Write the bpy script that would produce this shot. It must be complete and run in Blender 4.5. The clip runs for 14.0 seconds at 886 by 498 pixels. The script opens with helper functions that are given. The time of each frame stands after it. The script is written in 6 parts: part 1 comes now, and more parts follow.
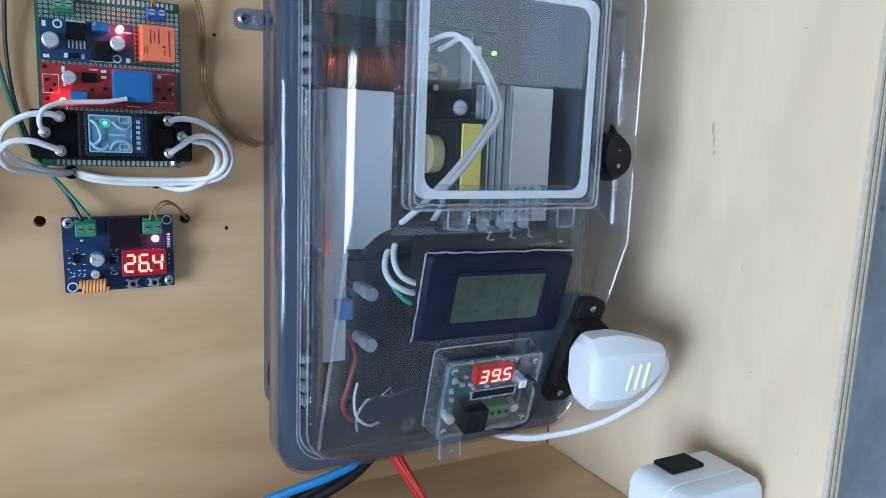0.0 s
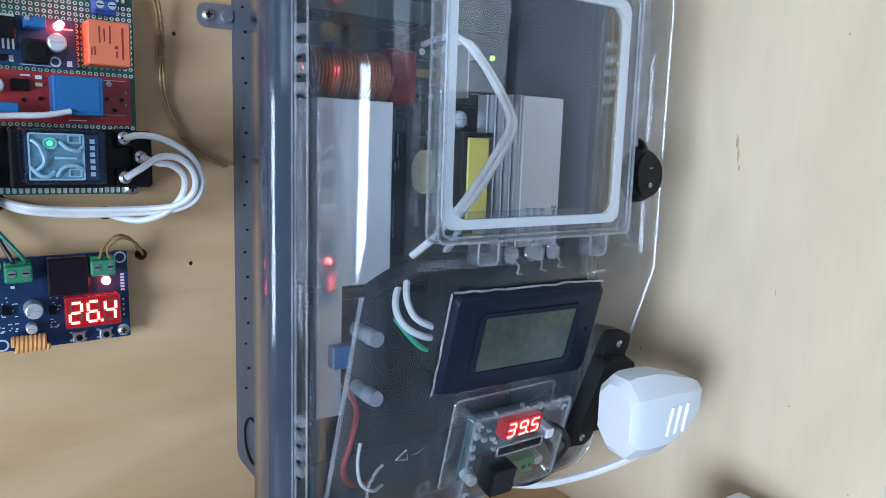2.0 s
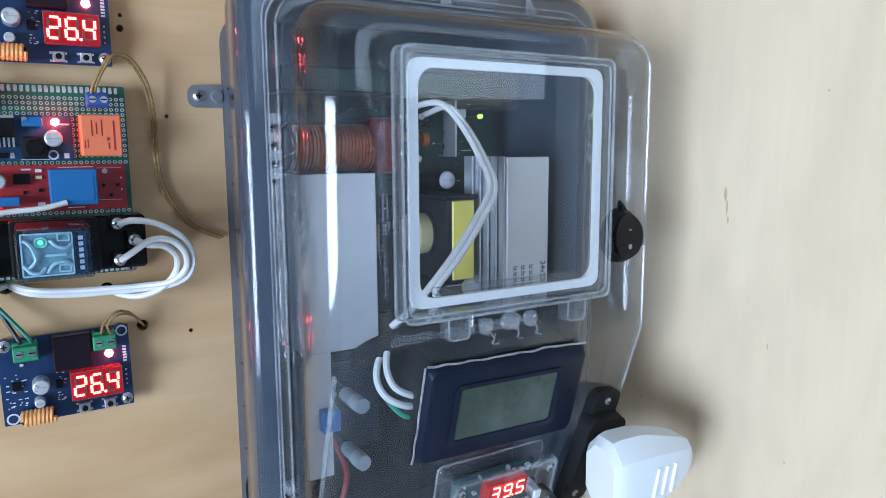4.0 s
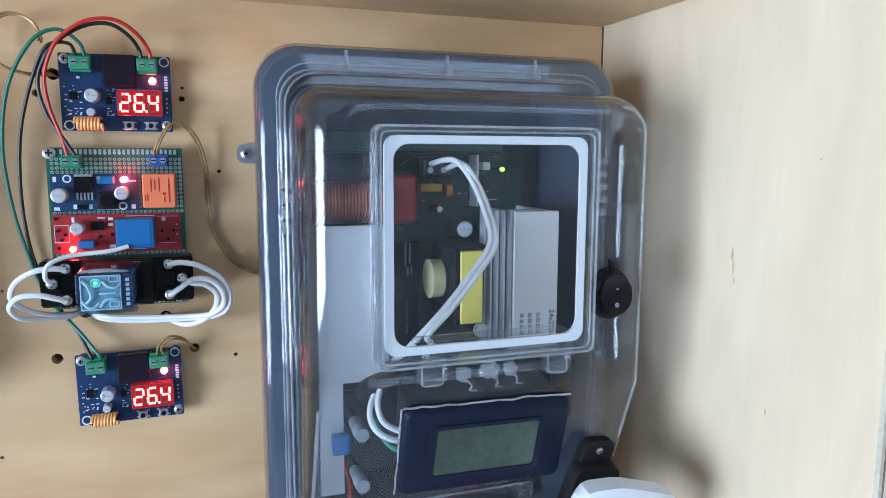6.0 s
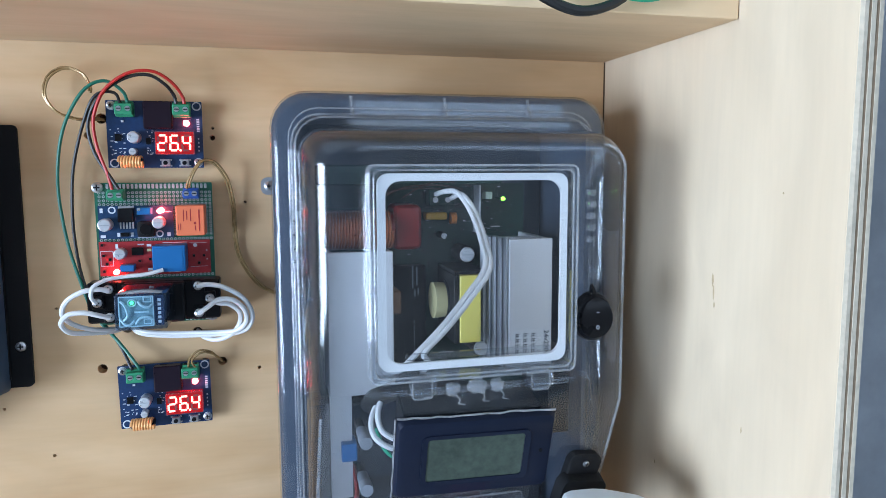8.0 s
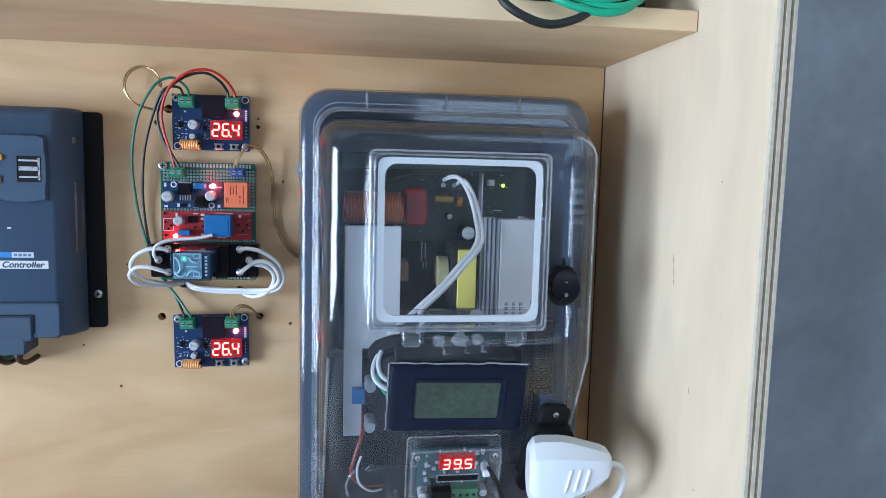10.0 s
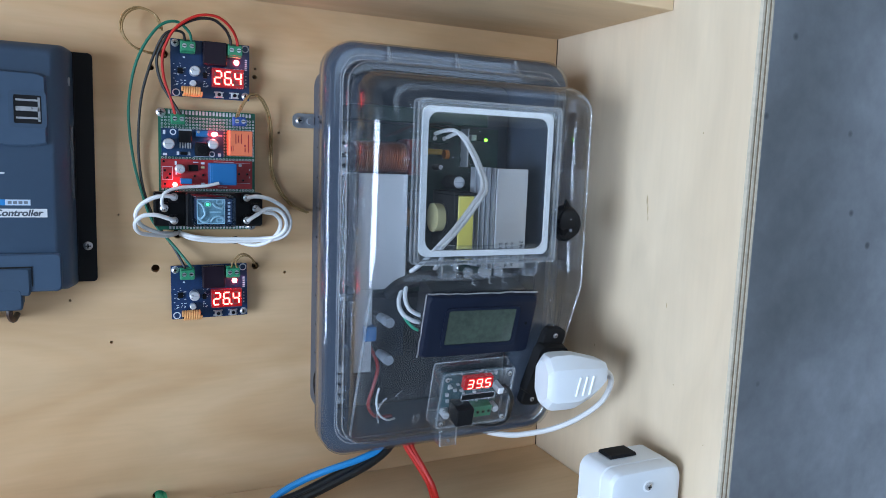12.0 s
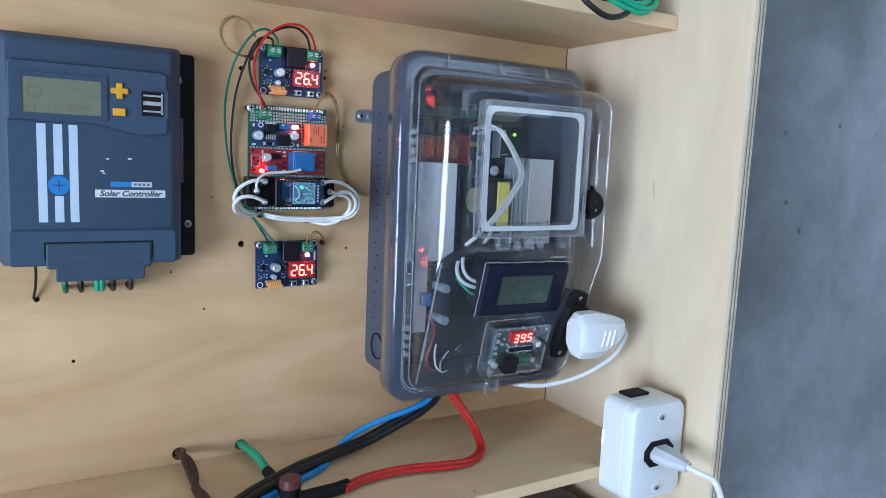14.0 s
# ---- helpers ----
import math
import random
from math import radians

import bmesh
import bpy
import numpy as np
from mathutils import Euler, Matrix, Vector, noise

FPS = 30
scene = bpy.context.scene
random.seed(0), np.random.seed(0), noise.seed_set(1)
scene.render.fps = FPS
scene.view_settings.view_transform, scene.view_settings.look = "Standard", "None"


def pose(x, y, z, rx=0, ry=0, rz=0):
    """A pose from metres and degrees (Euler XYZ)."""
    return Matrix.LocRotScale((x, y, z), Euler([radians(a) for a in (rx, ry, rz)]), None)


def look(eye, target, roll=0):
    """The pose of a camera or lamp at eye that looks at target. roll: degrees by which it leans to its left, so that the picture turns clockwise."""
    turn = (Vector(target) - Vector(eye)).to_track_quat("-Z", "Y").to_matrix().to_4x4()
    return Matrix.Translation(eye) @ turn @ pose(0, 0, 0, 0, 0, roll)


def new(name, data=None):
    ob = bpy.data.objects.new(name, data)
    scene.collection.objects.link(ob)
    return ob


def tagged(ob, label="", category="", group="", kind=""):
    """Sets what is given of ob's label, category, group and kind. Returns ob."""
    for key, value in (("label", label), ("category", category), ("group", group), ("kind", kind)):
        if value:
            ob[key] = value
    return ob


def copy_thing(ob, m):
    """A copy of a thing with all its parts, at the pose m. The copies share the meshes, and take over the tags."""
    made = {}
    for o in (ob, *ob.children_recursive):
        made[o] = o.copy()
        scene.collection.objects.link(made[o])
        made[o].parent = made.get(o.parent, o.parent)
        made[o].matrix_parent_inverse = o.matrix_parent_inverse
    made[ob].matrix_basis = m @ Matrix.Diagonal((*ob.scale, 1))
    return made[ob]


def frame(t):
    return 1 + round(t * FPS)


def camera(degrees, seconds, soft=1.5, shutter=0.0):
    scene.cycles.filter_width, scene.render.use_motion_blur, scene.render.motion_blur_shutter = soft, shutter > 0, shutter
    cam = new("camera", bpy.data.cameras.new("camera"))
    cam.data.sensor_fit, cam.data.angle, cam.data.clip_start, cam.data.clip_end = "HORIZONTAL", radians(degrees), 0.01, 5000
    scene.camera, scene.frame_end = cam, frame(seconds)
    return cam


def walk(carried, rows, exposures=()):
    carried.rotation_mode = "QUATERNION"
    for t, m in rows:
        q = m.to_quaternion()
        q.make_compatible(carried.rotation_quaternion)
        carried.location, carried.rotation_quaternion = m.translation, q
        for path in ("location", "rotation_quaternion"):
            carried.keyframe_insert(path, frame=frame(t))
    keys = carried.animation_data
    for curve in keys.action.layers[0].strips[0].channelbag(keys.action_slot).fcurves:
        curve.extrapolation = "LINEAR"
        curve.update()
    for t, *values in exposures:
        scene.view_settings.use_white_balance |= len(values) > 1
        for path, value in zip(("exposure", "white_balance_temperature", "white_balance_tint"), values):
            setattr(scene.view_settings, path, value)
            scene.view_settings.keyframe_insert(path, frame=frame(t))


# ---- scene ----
cam = camera(65.0, 14.0, 0.85)
PATH = [
    (0, (-0.351, -0.453, 0.274), (0.58, 1.289, -0.039), 2.2),
    (0.5, (-0.354, -0.421, 0.27), (0.692, 1.252, -0.053), 1.2),
    (1, (-0.356, -0.397, 0.271), (0.742, 1.243, -0.052), 1.7),
    (1.5, (-0.362, -0.383, 0.272), (0.756, 1.243, -0.05), 2.2),
    (2, (-0.367, -0.378, 0.279), (0.771, 1.24, -0.014), 1.8),
    (2.5, (-0.37, -0.377, 0.287), (0.764, 1.249, 0.02), 1.6),
    (3, (-0.369, -0.38, 0.293), (0.76, 1.25, 0.033), 0.9),
    (3.2, (-0.365, -0.384, 0.298), (0.757, 1.25, 0.029), 0.6),
    (5.3, (-0.299, -0.441, 0.329), (0.454, 1.392, 0.061), -0.0),
    (5.5, (-0.294, -0.45, 0.332), (0.428, 1.397, 0.068), 0.3),
    (6, (-0.281, -0.46, 0.341), (0.361, 1.415, 0.076), 0.2),
    (6.5, (-0.272, -0.462, 0.352), (0.328, 1.43, 0.11), 0.2),
    (7, (-0.266, -0.468, 0.357), (0.3, 1.436, 0.129), -0.0),
    (7.5, (-0.263, -0.483, 0.357), (0.266, 1.431, 0.123), -0.3),
    (8, (-0.257, -0.504, 0.352), (0.229, 1.423, 0.129), -0.2),
    (8.2, (-0.252, -0.515, 0.35), (0.208, 1.419, 0.131), -0.2),
    (10.3, (-0.223, -0.591, 0.336), (0.06, 1.378, 0.124), 1.5),
    (10.5, (-0.229, -0.592, 0.329), (0.073, 1.375, 0.13), 1.6),
    (11, (-0.274, -0.595, 0.325), (0.177, 1.34, 0.098), 1.4),
    (11.5, (-0.337, -0.594, 0.322), (0.337, 1.274, 0.081), 1.2),
    (12, (-0.393, -0.594, 0.312), (0.445, 1.205, 0.063), 2.1),
    (12.5, (-0.443, -0.607, 0.307), (0.505, 1.136, 0.057), 2.3),
    (13, (-0.482, -0.624, 0.311), (0.493, 1.104, 0.054), 2.0),
    (13.5, (-0.514, -0.634, 0.308), (0.478, 1.083, 0.05), 1.9),
    (14, (-0.534, -0.636, 0.304), (0.483, 1.067, 0.048), 2.5),
]
walk(cam, [(t, look(eye, target, roll)) for t, eye, target, roll in PATH], [(0.0, 0.10), (3.2, 0.22), (5.5, 0.44), (8.0, 0.45), (10.5, 0.28), (11.5, 0.15), (14.0, 0.09)])


# ---- world, daylight and exposure ----
world = bpy.data.worlds.new("world")
world.use_nodes = True
scene.world = world
wn = world.node_tree.nodes
sky = wn.new("ShaderNodeTexSky")
sky.sky_type, sky.sun_disc = "NISHITA", False
sky.sun_elevation, sky.sun_rotation = radians(38), radians(250)
wn["Background"].inputs[1].default_value = 0.12
world.node_tree.links.new(sky.outputs[0], wn["Background"].inputs[0])

sun = new("sun", bpy.data.lights.new("sun", "SUN"))
sun.data.energy, sun.data.angle, sun.data.color = 2.5, radians(0.6), (1.0, 0.95, 0.88)
sun.matrix_basis = look((6, 8, 9), (0, 0, 0))

# daylight that enters by the window in the west wall
window_light = new("window_light", bpy.data.lights.new("window_light", "AREA"))
window_light.data.shape, window_light.data.size, window_light.data.size_y = "RECTANGLE", 1.25, 1.2
window_light.data.energy, window_light.data.color = 106.0, (0.578, 0.752, 1.0)
window_light.matrix_basis = look((-2.56, -1.45, 0.0), (-0.4, -1.45, 0.0))
# daylight that enters by the high window in the south wall, behind the viewer
high_light = new("high_light", bpy.data.lights.new("high_light", "AREA"))
high_light.data.shape, high_light.data.size, high_light.data.size_y = "RECTANGLE", 2.0, 0.92
high_light.data.energy, high_light.data.color = 12.0, (0.600, 0.760, 1.0)
high_light.matrix_basis = look((1.15, -3.13, 1.03), (0.6, -1.0, 0.80))


# ---- materials ----
def material(name):
    m = bpy.data.materials.new(name)
    m.use_nodes = True
    return m, m.node_tree.nodes, m.node_tree.links


def plain(name, color, rough=0.5, metal=0.0, vary=0.12, scale=60.0, bump=0.02, coat=0.0, emit=None, power=0.0, spec=0.4):
    """A surface of one colour with fine unevenness in tone, gloss and relief."""
    m, n, l = material(name)
    b = n["Principled BSDF"]
    b.inputs["Metallic"].default_value = metal
    b.inputs["Coat Weight"].default_value = coat
    b.inputs["Specular IOR Level"].default_value = spec
    tc = n.new("ShaderNodeTexCoord")
    nz = n.new("ShaderNodeTexNoise")
    nz.inputs["Scale"].default_value, nz.inputs["Detail"].default_value = scale, 6.0
    big = n.new("ShaderNodeTexNoise")
    big.inputs["Scale"].default_value, big.inputs["Detail"].default_value = scale * 0.15, 3.0
    add = n.new("ShaderNodeMath")
    add.operation = "ADD"
    l.new(tc.outputs["Object"], nz.inputs["Vector"])
    l.new(tc.outputs["Object"], big.inputs["Vector"])
    l.new(nz.outputs["Fac"], add.inputs[0])
    l.new(big.outputs["Fac"], add.inputs[1])
    ramp = n.new("ShaderNodeMapRange")
    ramp.inputs["From Min"].default_value, ramp.inputs["From Max"].default_value = 0.6, 1.4
    ramp.inputs["To Min"].default_value, ramp.inputs["To Max"].default_value = 1 - vary, 1 + vary
    l.new(add.outputs[0], ramp.inputs["Value"])
    mul = n.new("ShaderNodeVectorMath")
    mul.operation = "SCALE"
    mul.inputs[0].default_value = color
    l.new(ramp.outputs[0], mul.inputs["Scale"])
    l.new(mul.outputs[0], b.inputs["Base Color"])
    rr = n.new("ShaderNodeMapRange")
    rr.inputs["To Min"].default_value, rr.inputs["To Max"].default_value = max(0.02, rough - 0.1), min(1, rough + 0.12)
    l.new(nz.outputs["Fac"], rr.inputs["Value"])
    l.new(rr.outputs[0], b.inputs["Roughness"])
    if bump:
        bp = n.new("ShaderNodeBump")
        bp.inputs["Strength"].default_value, bp.inputs["Distance"].default_value = bump * 5, 0.0004
        l.new(nz.outputs["Fac"], bp.inputs["Height"])
        l.new(bp.outputs[0], b.inputs["Normal"])
    if emit:
        b.inputs["Emission Color"].default_value = (*emit, 1)
        b.inputs["Emission Strength"].default_value = power
    return m


def plywood(name, along, dark, light, pore=0.035):
    """Rotary-cut veneer: soft bands that run along one axis, fine pores, a few stains."""
    m, n, l = material(name)
    b = n["Principled BSDF"]
    b.inputs["Roughness"].default_value = 0.62
    b.inputs["Specular IOR Level"].default_value = 0.25
    tc = n.new("ShaderNodeTexCoord")

    def grain(stretch, fine, detail, dist):
        mp = n.new("ShaderNodeMapping")
        s = [fine] * 3
        s[along] = stretch
        mp.inputs["Scale"].default_value = s
        nz = n.new("ShaderNodeTexNoise")
        nz.inputs["Scale"].default_value, nz.inputs["Detail"].default_value, nz.inputs["Distortion"].default_value = 1.0, detail, dist
        l.new(tc.outputs["Object"], mp.inputs["Vector"])
        l.new(mp.outputs[0], nz.inputs["Vector"])
        return nz

    bands, pores, stains = grain(2.2, 11, 3, 1.8), grain(22, 300, 4, 0.3), grain(9, 22, 4, 0.8)
    mix = n.new("ShaderNodeMix")
    mix.data_type = "RGBA"
    mix.inputs["A"].default_value, mix.inputs["B"].default_value = (*dark, 1), (*light, 1)
    mr = n.new("ShaderNodeMapRange")
    mr.inputs["From Min"].default_value, mr.inputs["From Max"].default_value = 0.32, 0.62
    l.new(bands.outputs["Fac"], mr.inputs["Value"])
    l.new(mr.outputs[0], mix.inputs["Factor"])

    def scaled(src, color, lo, hi, f0, f1):
        r = n.new("ShaderNodeMapRange")
        r.inputs["From Min"].default_value, r.inputs["From Max"].default_value = f0, f1
        r.inputs["To Min"].default_value, r.inputs["To Max"].default_value = lo, hi
        l.new(src.outputs["Fac"], r.inputs["Value"])
        v = n.new("ShaderNodeVectorMath")
        v.operation = "SCALE"
        l.new(color, v.inputs[0])
        l.new(r.outputs[0], v.inputs["Scale"])
        return v.outputs[0]

    c = scaled(pores, mix.outputs["Result"], 1 - pore, 1 + 0.6 * pore, 0.3, 0.6)
    c = scaled(stains, c, 0.92, 1.05, 0.3, 0.7)
    l.new(c, b.inputs["Base Color"])
    bp = n.new("ShaderNodeBump")
    bp.inputs["Strength"].default_value, bp.inputs["Distance"].default_value = 0.15, 0.0004
    l.new(pores.outputs["Fac"], bp.inputs["Height"])
    l.new(bp.outputs[0], b.inputs["Normal"])
    return m


def clear(name, tint, haze=0.05, rough=0.03, ior=1.5, hazetint=(0.7, 0.72, 0.75)):
    """Clear moulded plastic: gloss by Fresnel over a tinted clear body, with faint uneven haze."""
    m, n, l = material(name)
    n.remove(n["Principled BSDF"])
    out = n["Material Output"]
    tr = n.new("ShaderNodeBsdfTransparent")
    tr.inputs[0].default_value = (*tint, 1)
    gl = n.new("ShaderNodeBsdfGlossy")
    gl.inputs["Roughness"].default_value = rough
    lw = n.new("ShaderNodeLayerWeight")
    lw.inputs["Blend"].default_value = 0.5
    pw = n.new("ShaderNodeMath")
    pw.operation = "POWER"
    pw.inputs[1].default_value = 3.0
    l.new(lw.outputs["Facing"], pw.inputs[0])
    fr = n.new("ShaderNodeMapRange")
    fr.inputs["To Min"].default_value, fr.inputs["To Max"].default_value = ((ior - 1) / (ior + 1)) ** 2, 0.9
    l.new(pw.outputs[0], fr.inputs["Value"])
    df = n.new("ShaderNodeBsdfDiffuse")
    df.inputs[0].default_value = (*hazetint, 1)
    tc = n.new("ShaderNodeTexCoord")
    nz = n.new("ShaderNodeTexNoise")
    nz.inputs["Scale"].default_value, nz.inputs["Detail"].default_value = 45.0, 4.0
    mr = n.new("ShaderNodeMapRange")
    mr.inputs["From Min"].default_value, mr.inputs["From Max"].default_value = 0.3, 0.75
    mr.inputs["To Min"].default_value, mr.inputs["To Max"].default_value = haze * 0.5, haze * 1.6
    bp = n.new("ShaderNodeBump")
    bp.inputs["Strength"].default_value, bp.inputs["Distance"].default_value = 0.05, 0.0004
    l.new(tc.outputs["Object"], nz.inputs["Vector"])
    l.new(nz.outputs["Fac"], mr.inputs["Value"])
    waves = n.new("ShaderNodeTexNoise")
    waves.inputs["Scale"].default_value, waves.inputs["Detail"].default_value = 38.0, 1.0
    l.new(tc.outputs["Object"], waves.inputs["Vector"])
    l.new(waves.outputs["Fac"], bp.inputs["Height"])
    l.new(bp.outputs[0], gl.inputs["Normal"])
    a, c = n.new("ShaderNodeMixShader"), n.new("ShaderNodeMixShader")
    l.new(mr.outputs[0], a.inputs[0])
    l.new(tr.outputs[0], a.inputs[1])
    l.new(df.outputs[0], a.inputs[2])
    l.new(fr.outputs[0], c.inputs[0])
    l.new(a.outputs[0], c.inputs[1])
    l.new(gl.outputs[0], c.inputs[2])
    l.new(c.outputs[0], out.inputs["Surface"])
    return m


def concrete(name, color, scale=1.0, vary=0.35):
    m, n, l = material(name)
    b = n["Principled BSDF"]
    b.inputs["Roughness"].default_value = 0.75
    tc = n.new("ShaderNodeTexCoord")
    facs = []
    for s, d, dist in ((1.6, 5, 0.6), (7.0, 6, 0.4), (60.0, 4, 0.0)):
        nz = n.new("ShaderNodeTexNoise")
        nz.inputs["Scale"].default_value, nz.inputs["Detail"].default_value, nz.inputs["Distortion"].default_value = s * scale, d, dist
        l.new(tc.outputs["Object"], nz.inputs["Vector"])
        facs.append(nz)
    mixed = None
    for nz, w in zip(facs, (1.0, 0.45, 0.15)):
        r = n.new("ShaderNodeMapRange")
        r.inputs["From Min"].default_value, r.inputs["From Max"].default_value = 0.3, 0.7
        r.inputs["To Min"].default_value, r.inputs["To Max"].default_value = 1 - vary * w, 1 + vary * w
        l.new(nz.outputs["Fac"], r.inputs["Value"])
        if mixed is None:
            mixed = r.outputs[0]
        else:
            k = n.new("ShaderNodeMath")
            k.operation = "MULTIPLY"
            l.new(mixed, k.inputs[0])
            l.new(r.outputs[0], k.inputs[1])
            mixed = k.outputs[0]
    v = n.new("ShaderNodeVectorMath")
    v.operation = "SCALE"
    v.inputs[0].default_value = color
    l.new(mixed, v.inputs["Scale"])
    # small dark pits
    vo = n.new("ShaderNodeTexVoronoi")
    vo.inputs["Scale"].default_value = 9.0 * scale
    l.new(tc.outputs["Object"], vo.inputs["Vector"])
    pit = n.new("ShaderNodeMapRange")
    pit.inputs["From Min"].default_value, pit.inputs["From Max"].default_value = 0.03, 0.07
    pit.inputs["To Min"].default_value, pit.inputs["To Max"].default_value = 0.45, 1.0
    l.new(vo.outputs["Distance"], pit.inputs["Value"])
    v2 = n.new("ShaderNodeVectorMath")
    v2.operation = "SCALE"
    l.new(v.outputs[0], v2.inputs[0])
    l.new(pit.outputs[0], v2.inputs["Scale"])
    l.new(v2.outputs[0], b.inputs["Base Color"])
    bp = n.new("ShaderNodeBump")
    bp.inputs["Strength"].default_value, bp.inputs["Distance"].default_value = 0.3, 0.004
    l.new(facs[1].outputs["Fac"], bp.inputs["Height"])
    l.new(bp.outputs[0], b.inputs["Normal"])
    return m


WOOD_H = plywood("plywood_grain_across", 0, (0.60, 0.370, 0.190), (0.70, 0.472, 0.272), 0.022)
WOOD_V = plywood("plywood_grain_upright", 2, (0.635, 0.497, 0.347), (0.685, 0.545, 0.390), 0.014)
WOOD_D = plywood("plywood_shelf", 0, (0.66, 0.455, 0.265), (0.73, 0.530, 0.330), 0.02)
PLY_DARK = plain("ply_core_dark", (0.24, 0.17, 0.11), 0.8, vary=0.3, scale=300)
PLY_LIGHT = plain("ply_core_light", (0.52, 0.45, 0.35), 0.8, vary=0.2, scale=300)
CONCRETE = concrete("concrete_plaster", (0.315, 0.34, 0.375), 0.9, 0.36)
FLOOR_C = concrete("floor_concrete", (0.46, 0.45, 0.43), 0.8, 0.2)
WALL_P = concrete("pale_wall_plaster", (0.72, 0.71, 0.69), 0.8, 0.06)
WALL_D = concrete("grey_wall_plaster", (0.16, 0.165, 0.175), 0.8, 0.2)
CEIL_P = concrete("ceiling_plaster", (0.76, 0.76, 0.74), 0.8, 0.05)
GREY_PL = plain("grey_plastic", (0.054, 0.071, 0.100), 0.42, vary=0.06, scale=90)
# blue haze tint stands in for sky reflected in the lid
CLEAR = clear("clear_polycarbonate_sky_haze", (0.948, 0.96, 0.975), 0.014, 0.06, hazetint=(0.55, 0.66, 0.82))
# pale haze puts light caught by edges into the colour; also serves ribs and scratches
BEAD = clear("clear_rib_and_edge_light", (0.90, 0.92, 0.94), 0.16, 0.06, hazetint=(0.80, 0.82, 0.85))
CLEAR_W = clear("clear_window_pane", (0.97, 0.975, 0.98), 0.012, 0.02)
CLEAR_K = clear("clear_thin_case", (0.95, 0.965, 0.98), 0.04, 0.04)
CLEAR_C = clear("clear_case_plastic", (0.93, 0.95, 0.97), 0.045, 0.05)
CLEAR_B = clear("blue_clear_plastic", (0.76, 0.87, 0.93), 0.04, 0.05, hazetint=(0.2, 0.35, 0.6))
GLUE = clear("hot_glue", (0.86, 0.88, 0.90), 0.14, 0.10)
GASKET = plain("white_gasket", (0.86, 0.88, 0.90), 0.5, vary=0.05)
WHITE = plain("white_plastic", (0.68, 0.705, 0.73), 0.35, vary=0.03, scale=40)
CABLE_W = plain("white_cable_sheath", (0.72, 0.72, 0.72), 0.4, vary=0.07, scale=120)
BLACK = plain("black_plastic", (0.007, 0.007, 0.008), 0.3, vary=0.2, spec=0.18)
BLACK_M = plain("matte_black", (0.010, 0.010, 0.011), 0.6, vary=0.25, spec=0.15)
NAVY = plain("dark_bezel_plastic", (0.008, 0.012, 0.026), 0.4, vary=0.12, spec=0.16)
# strong mottle paints blotchy reflections into the green glass
LCD = plain("lcd_glass_reflections", (0.046, 0.064, 0.050), 0.12, vary=0.32, scale=260, bump=0)
LCD_SC = plain("lcd_glass_olive", (0.19, 0.20, 0.14), 0.15, vary=0.06, scale=20, bump=0)
LCD_SC_SEG = plain("lcd_segments_olive", (0.135, 0.142, 0.10), 0.3)
SLATE = plain("slate_blue_plastic", (0.047, 0.078, 0.124), 0.45, vary=0.05, scale=150, bump=0.04, spec=0.25)
SLATE_D = plain("slate_blue_plastic_rough", (0.044, 0.072, 0.112), 0.5, vary=0.05, scale=150, bump=0.04, spec=0.25)
LABEL = plain("pale_blue_label", (0.50, 0.60, 0.72), 0.4, vary=0.04)
LABEL_W = plain("white_label", (0.66, 0.68, 0.70), 0.45, vary=0.04)
INK = plain("label_ink", (0.06, 0.07, 0.09), 0.5)
INK_G = plain("grey_label_ink", (0.16, 0.18, 0.22), 0.5)
BLUE_L = plain("bright_blue_label", (0.02, 0.20, 0.50), 0.4)
YELLOW_B = plain("orange_button", (0.75, 0.36, 0.03), 0.4, vary=0.05)
TAPE = clear("clear_tape", (0.8, 0.82, 0.8), 0.12, 0.12)
PCB_B = plain("blue_circuit_board", (0.009, 0.032, 0.095), 0.35, vary=0.25, scale=500)
PCB_B2 = plain("teal_blue_circuit_board", (0.010, 0.040, 0.100), 0.35, vary=0.3, scale=500)
PCB_R = plain("red_circuit_board", (0.33, 0.022, 0.026), 0.35, vary=0.2, scale=400)
PCB_G = plain("green_perfboard", (0.012, 0.11, 0.065), 0.4, vary=0.15, scale=300)
PCB_D = plain("dark_green_circuit_board", (0.005, 0.032, 0.024), 0.35, vary=0.3, scale=300)
PCB_N = plain("black_blue_circuit_board", (0.006, 0.014, 0.030), 0.4, vary=0.3, scale=300)
PCB_T = plain("pale_teal_circuit_board", (0.022, 0.075, 0.088), 0.4, vary=0.3, scale=300)
TERM_G = plain("green_terminal", (0.03, 0.24, 0.12), 0.4, vary=0.08)
TERM_B = plain("blue_terminal", (0.03, 0.10, 0.36), 0.4, vary=0.08)
RELAY_B = plain("blue_relay", (0.012, 0.13, 0.34), 0.35, vary=0.06)
RELAY_O = plain("orange_relay", (0.80, 0.19, 0.085), 0.4, vary=0.05)
RELAY_P = plain("dark_plum_relay", (0.014, 0.008, 0.014), 0.3, vary=0.1, spec=0.2)
SILK = plain("silkscreen", (0.60, 0.62, 0.68), 0.6, vary=0.1)
SOLDER = plain("solder", (0.62, 0.62, 0.63), 0.3, 0.85, vary=0.2, scale=400)
STEEL = plain("steel", (0.55, 0.55, 0.56), 0.3, 0.95, vary=0.15, scale=200)
ZINC = plain("zinc_plate", (0.48, 0.50, 0.53), 0.38, 0.8, vary=0.12, scale=120)
ALU = plain("brushed_aluminium", (0.66, 0.67, 0.69), 0.5, 0.25, vary=0.05, scale=160)
ALU_F = plain("aluminium_fin", (0.58, 0.60, 0.63), 0.35, 0.7, vary=0.1, scale=160)
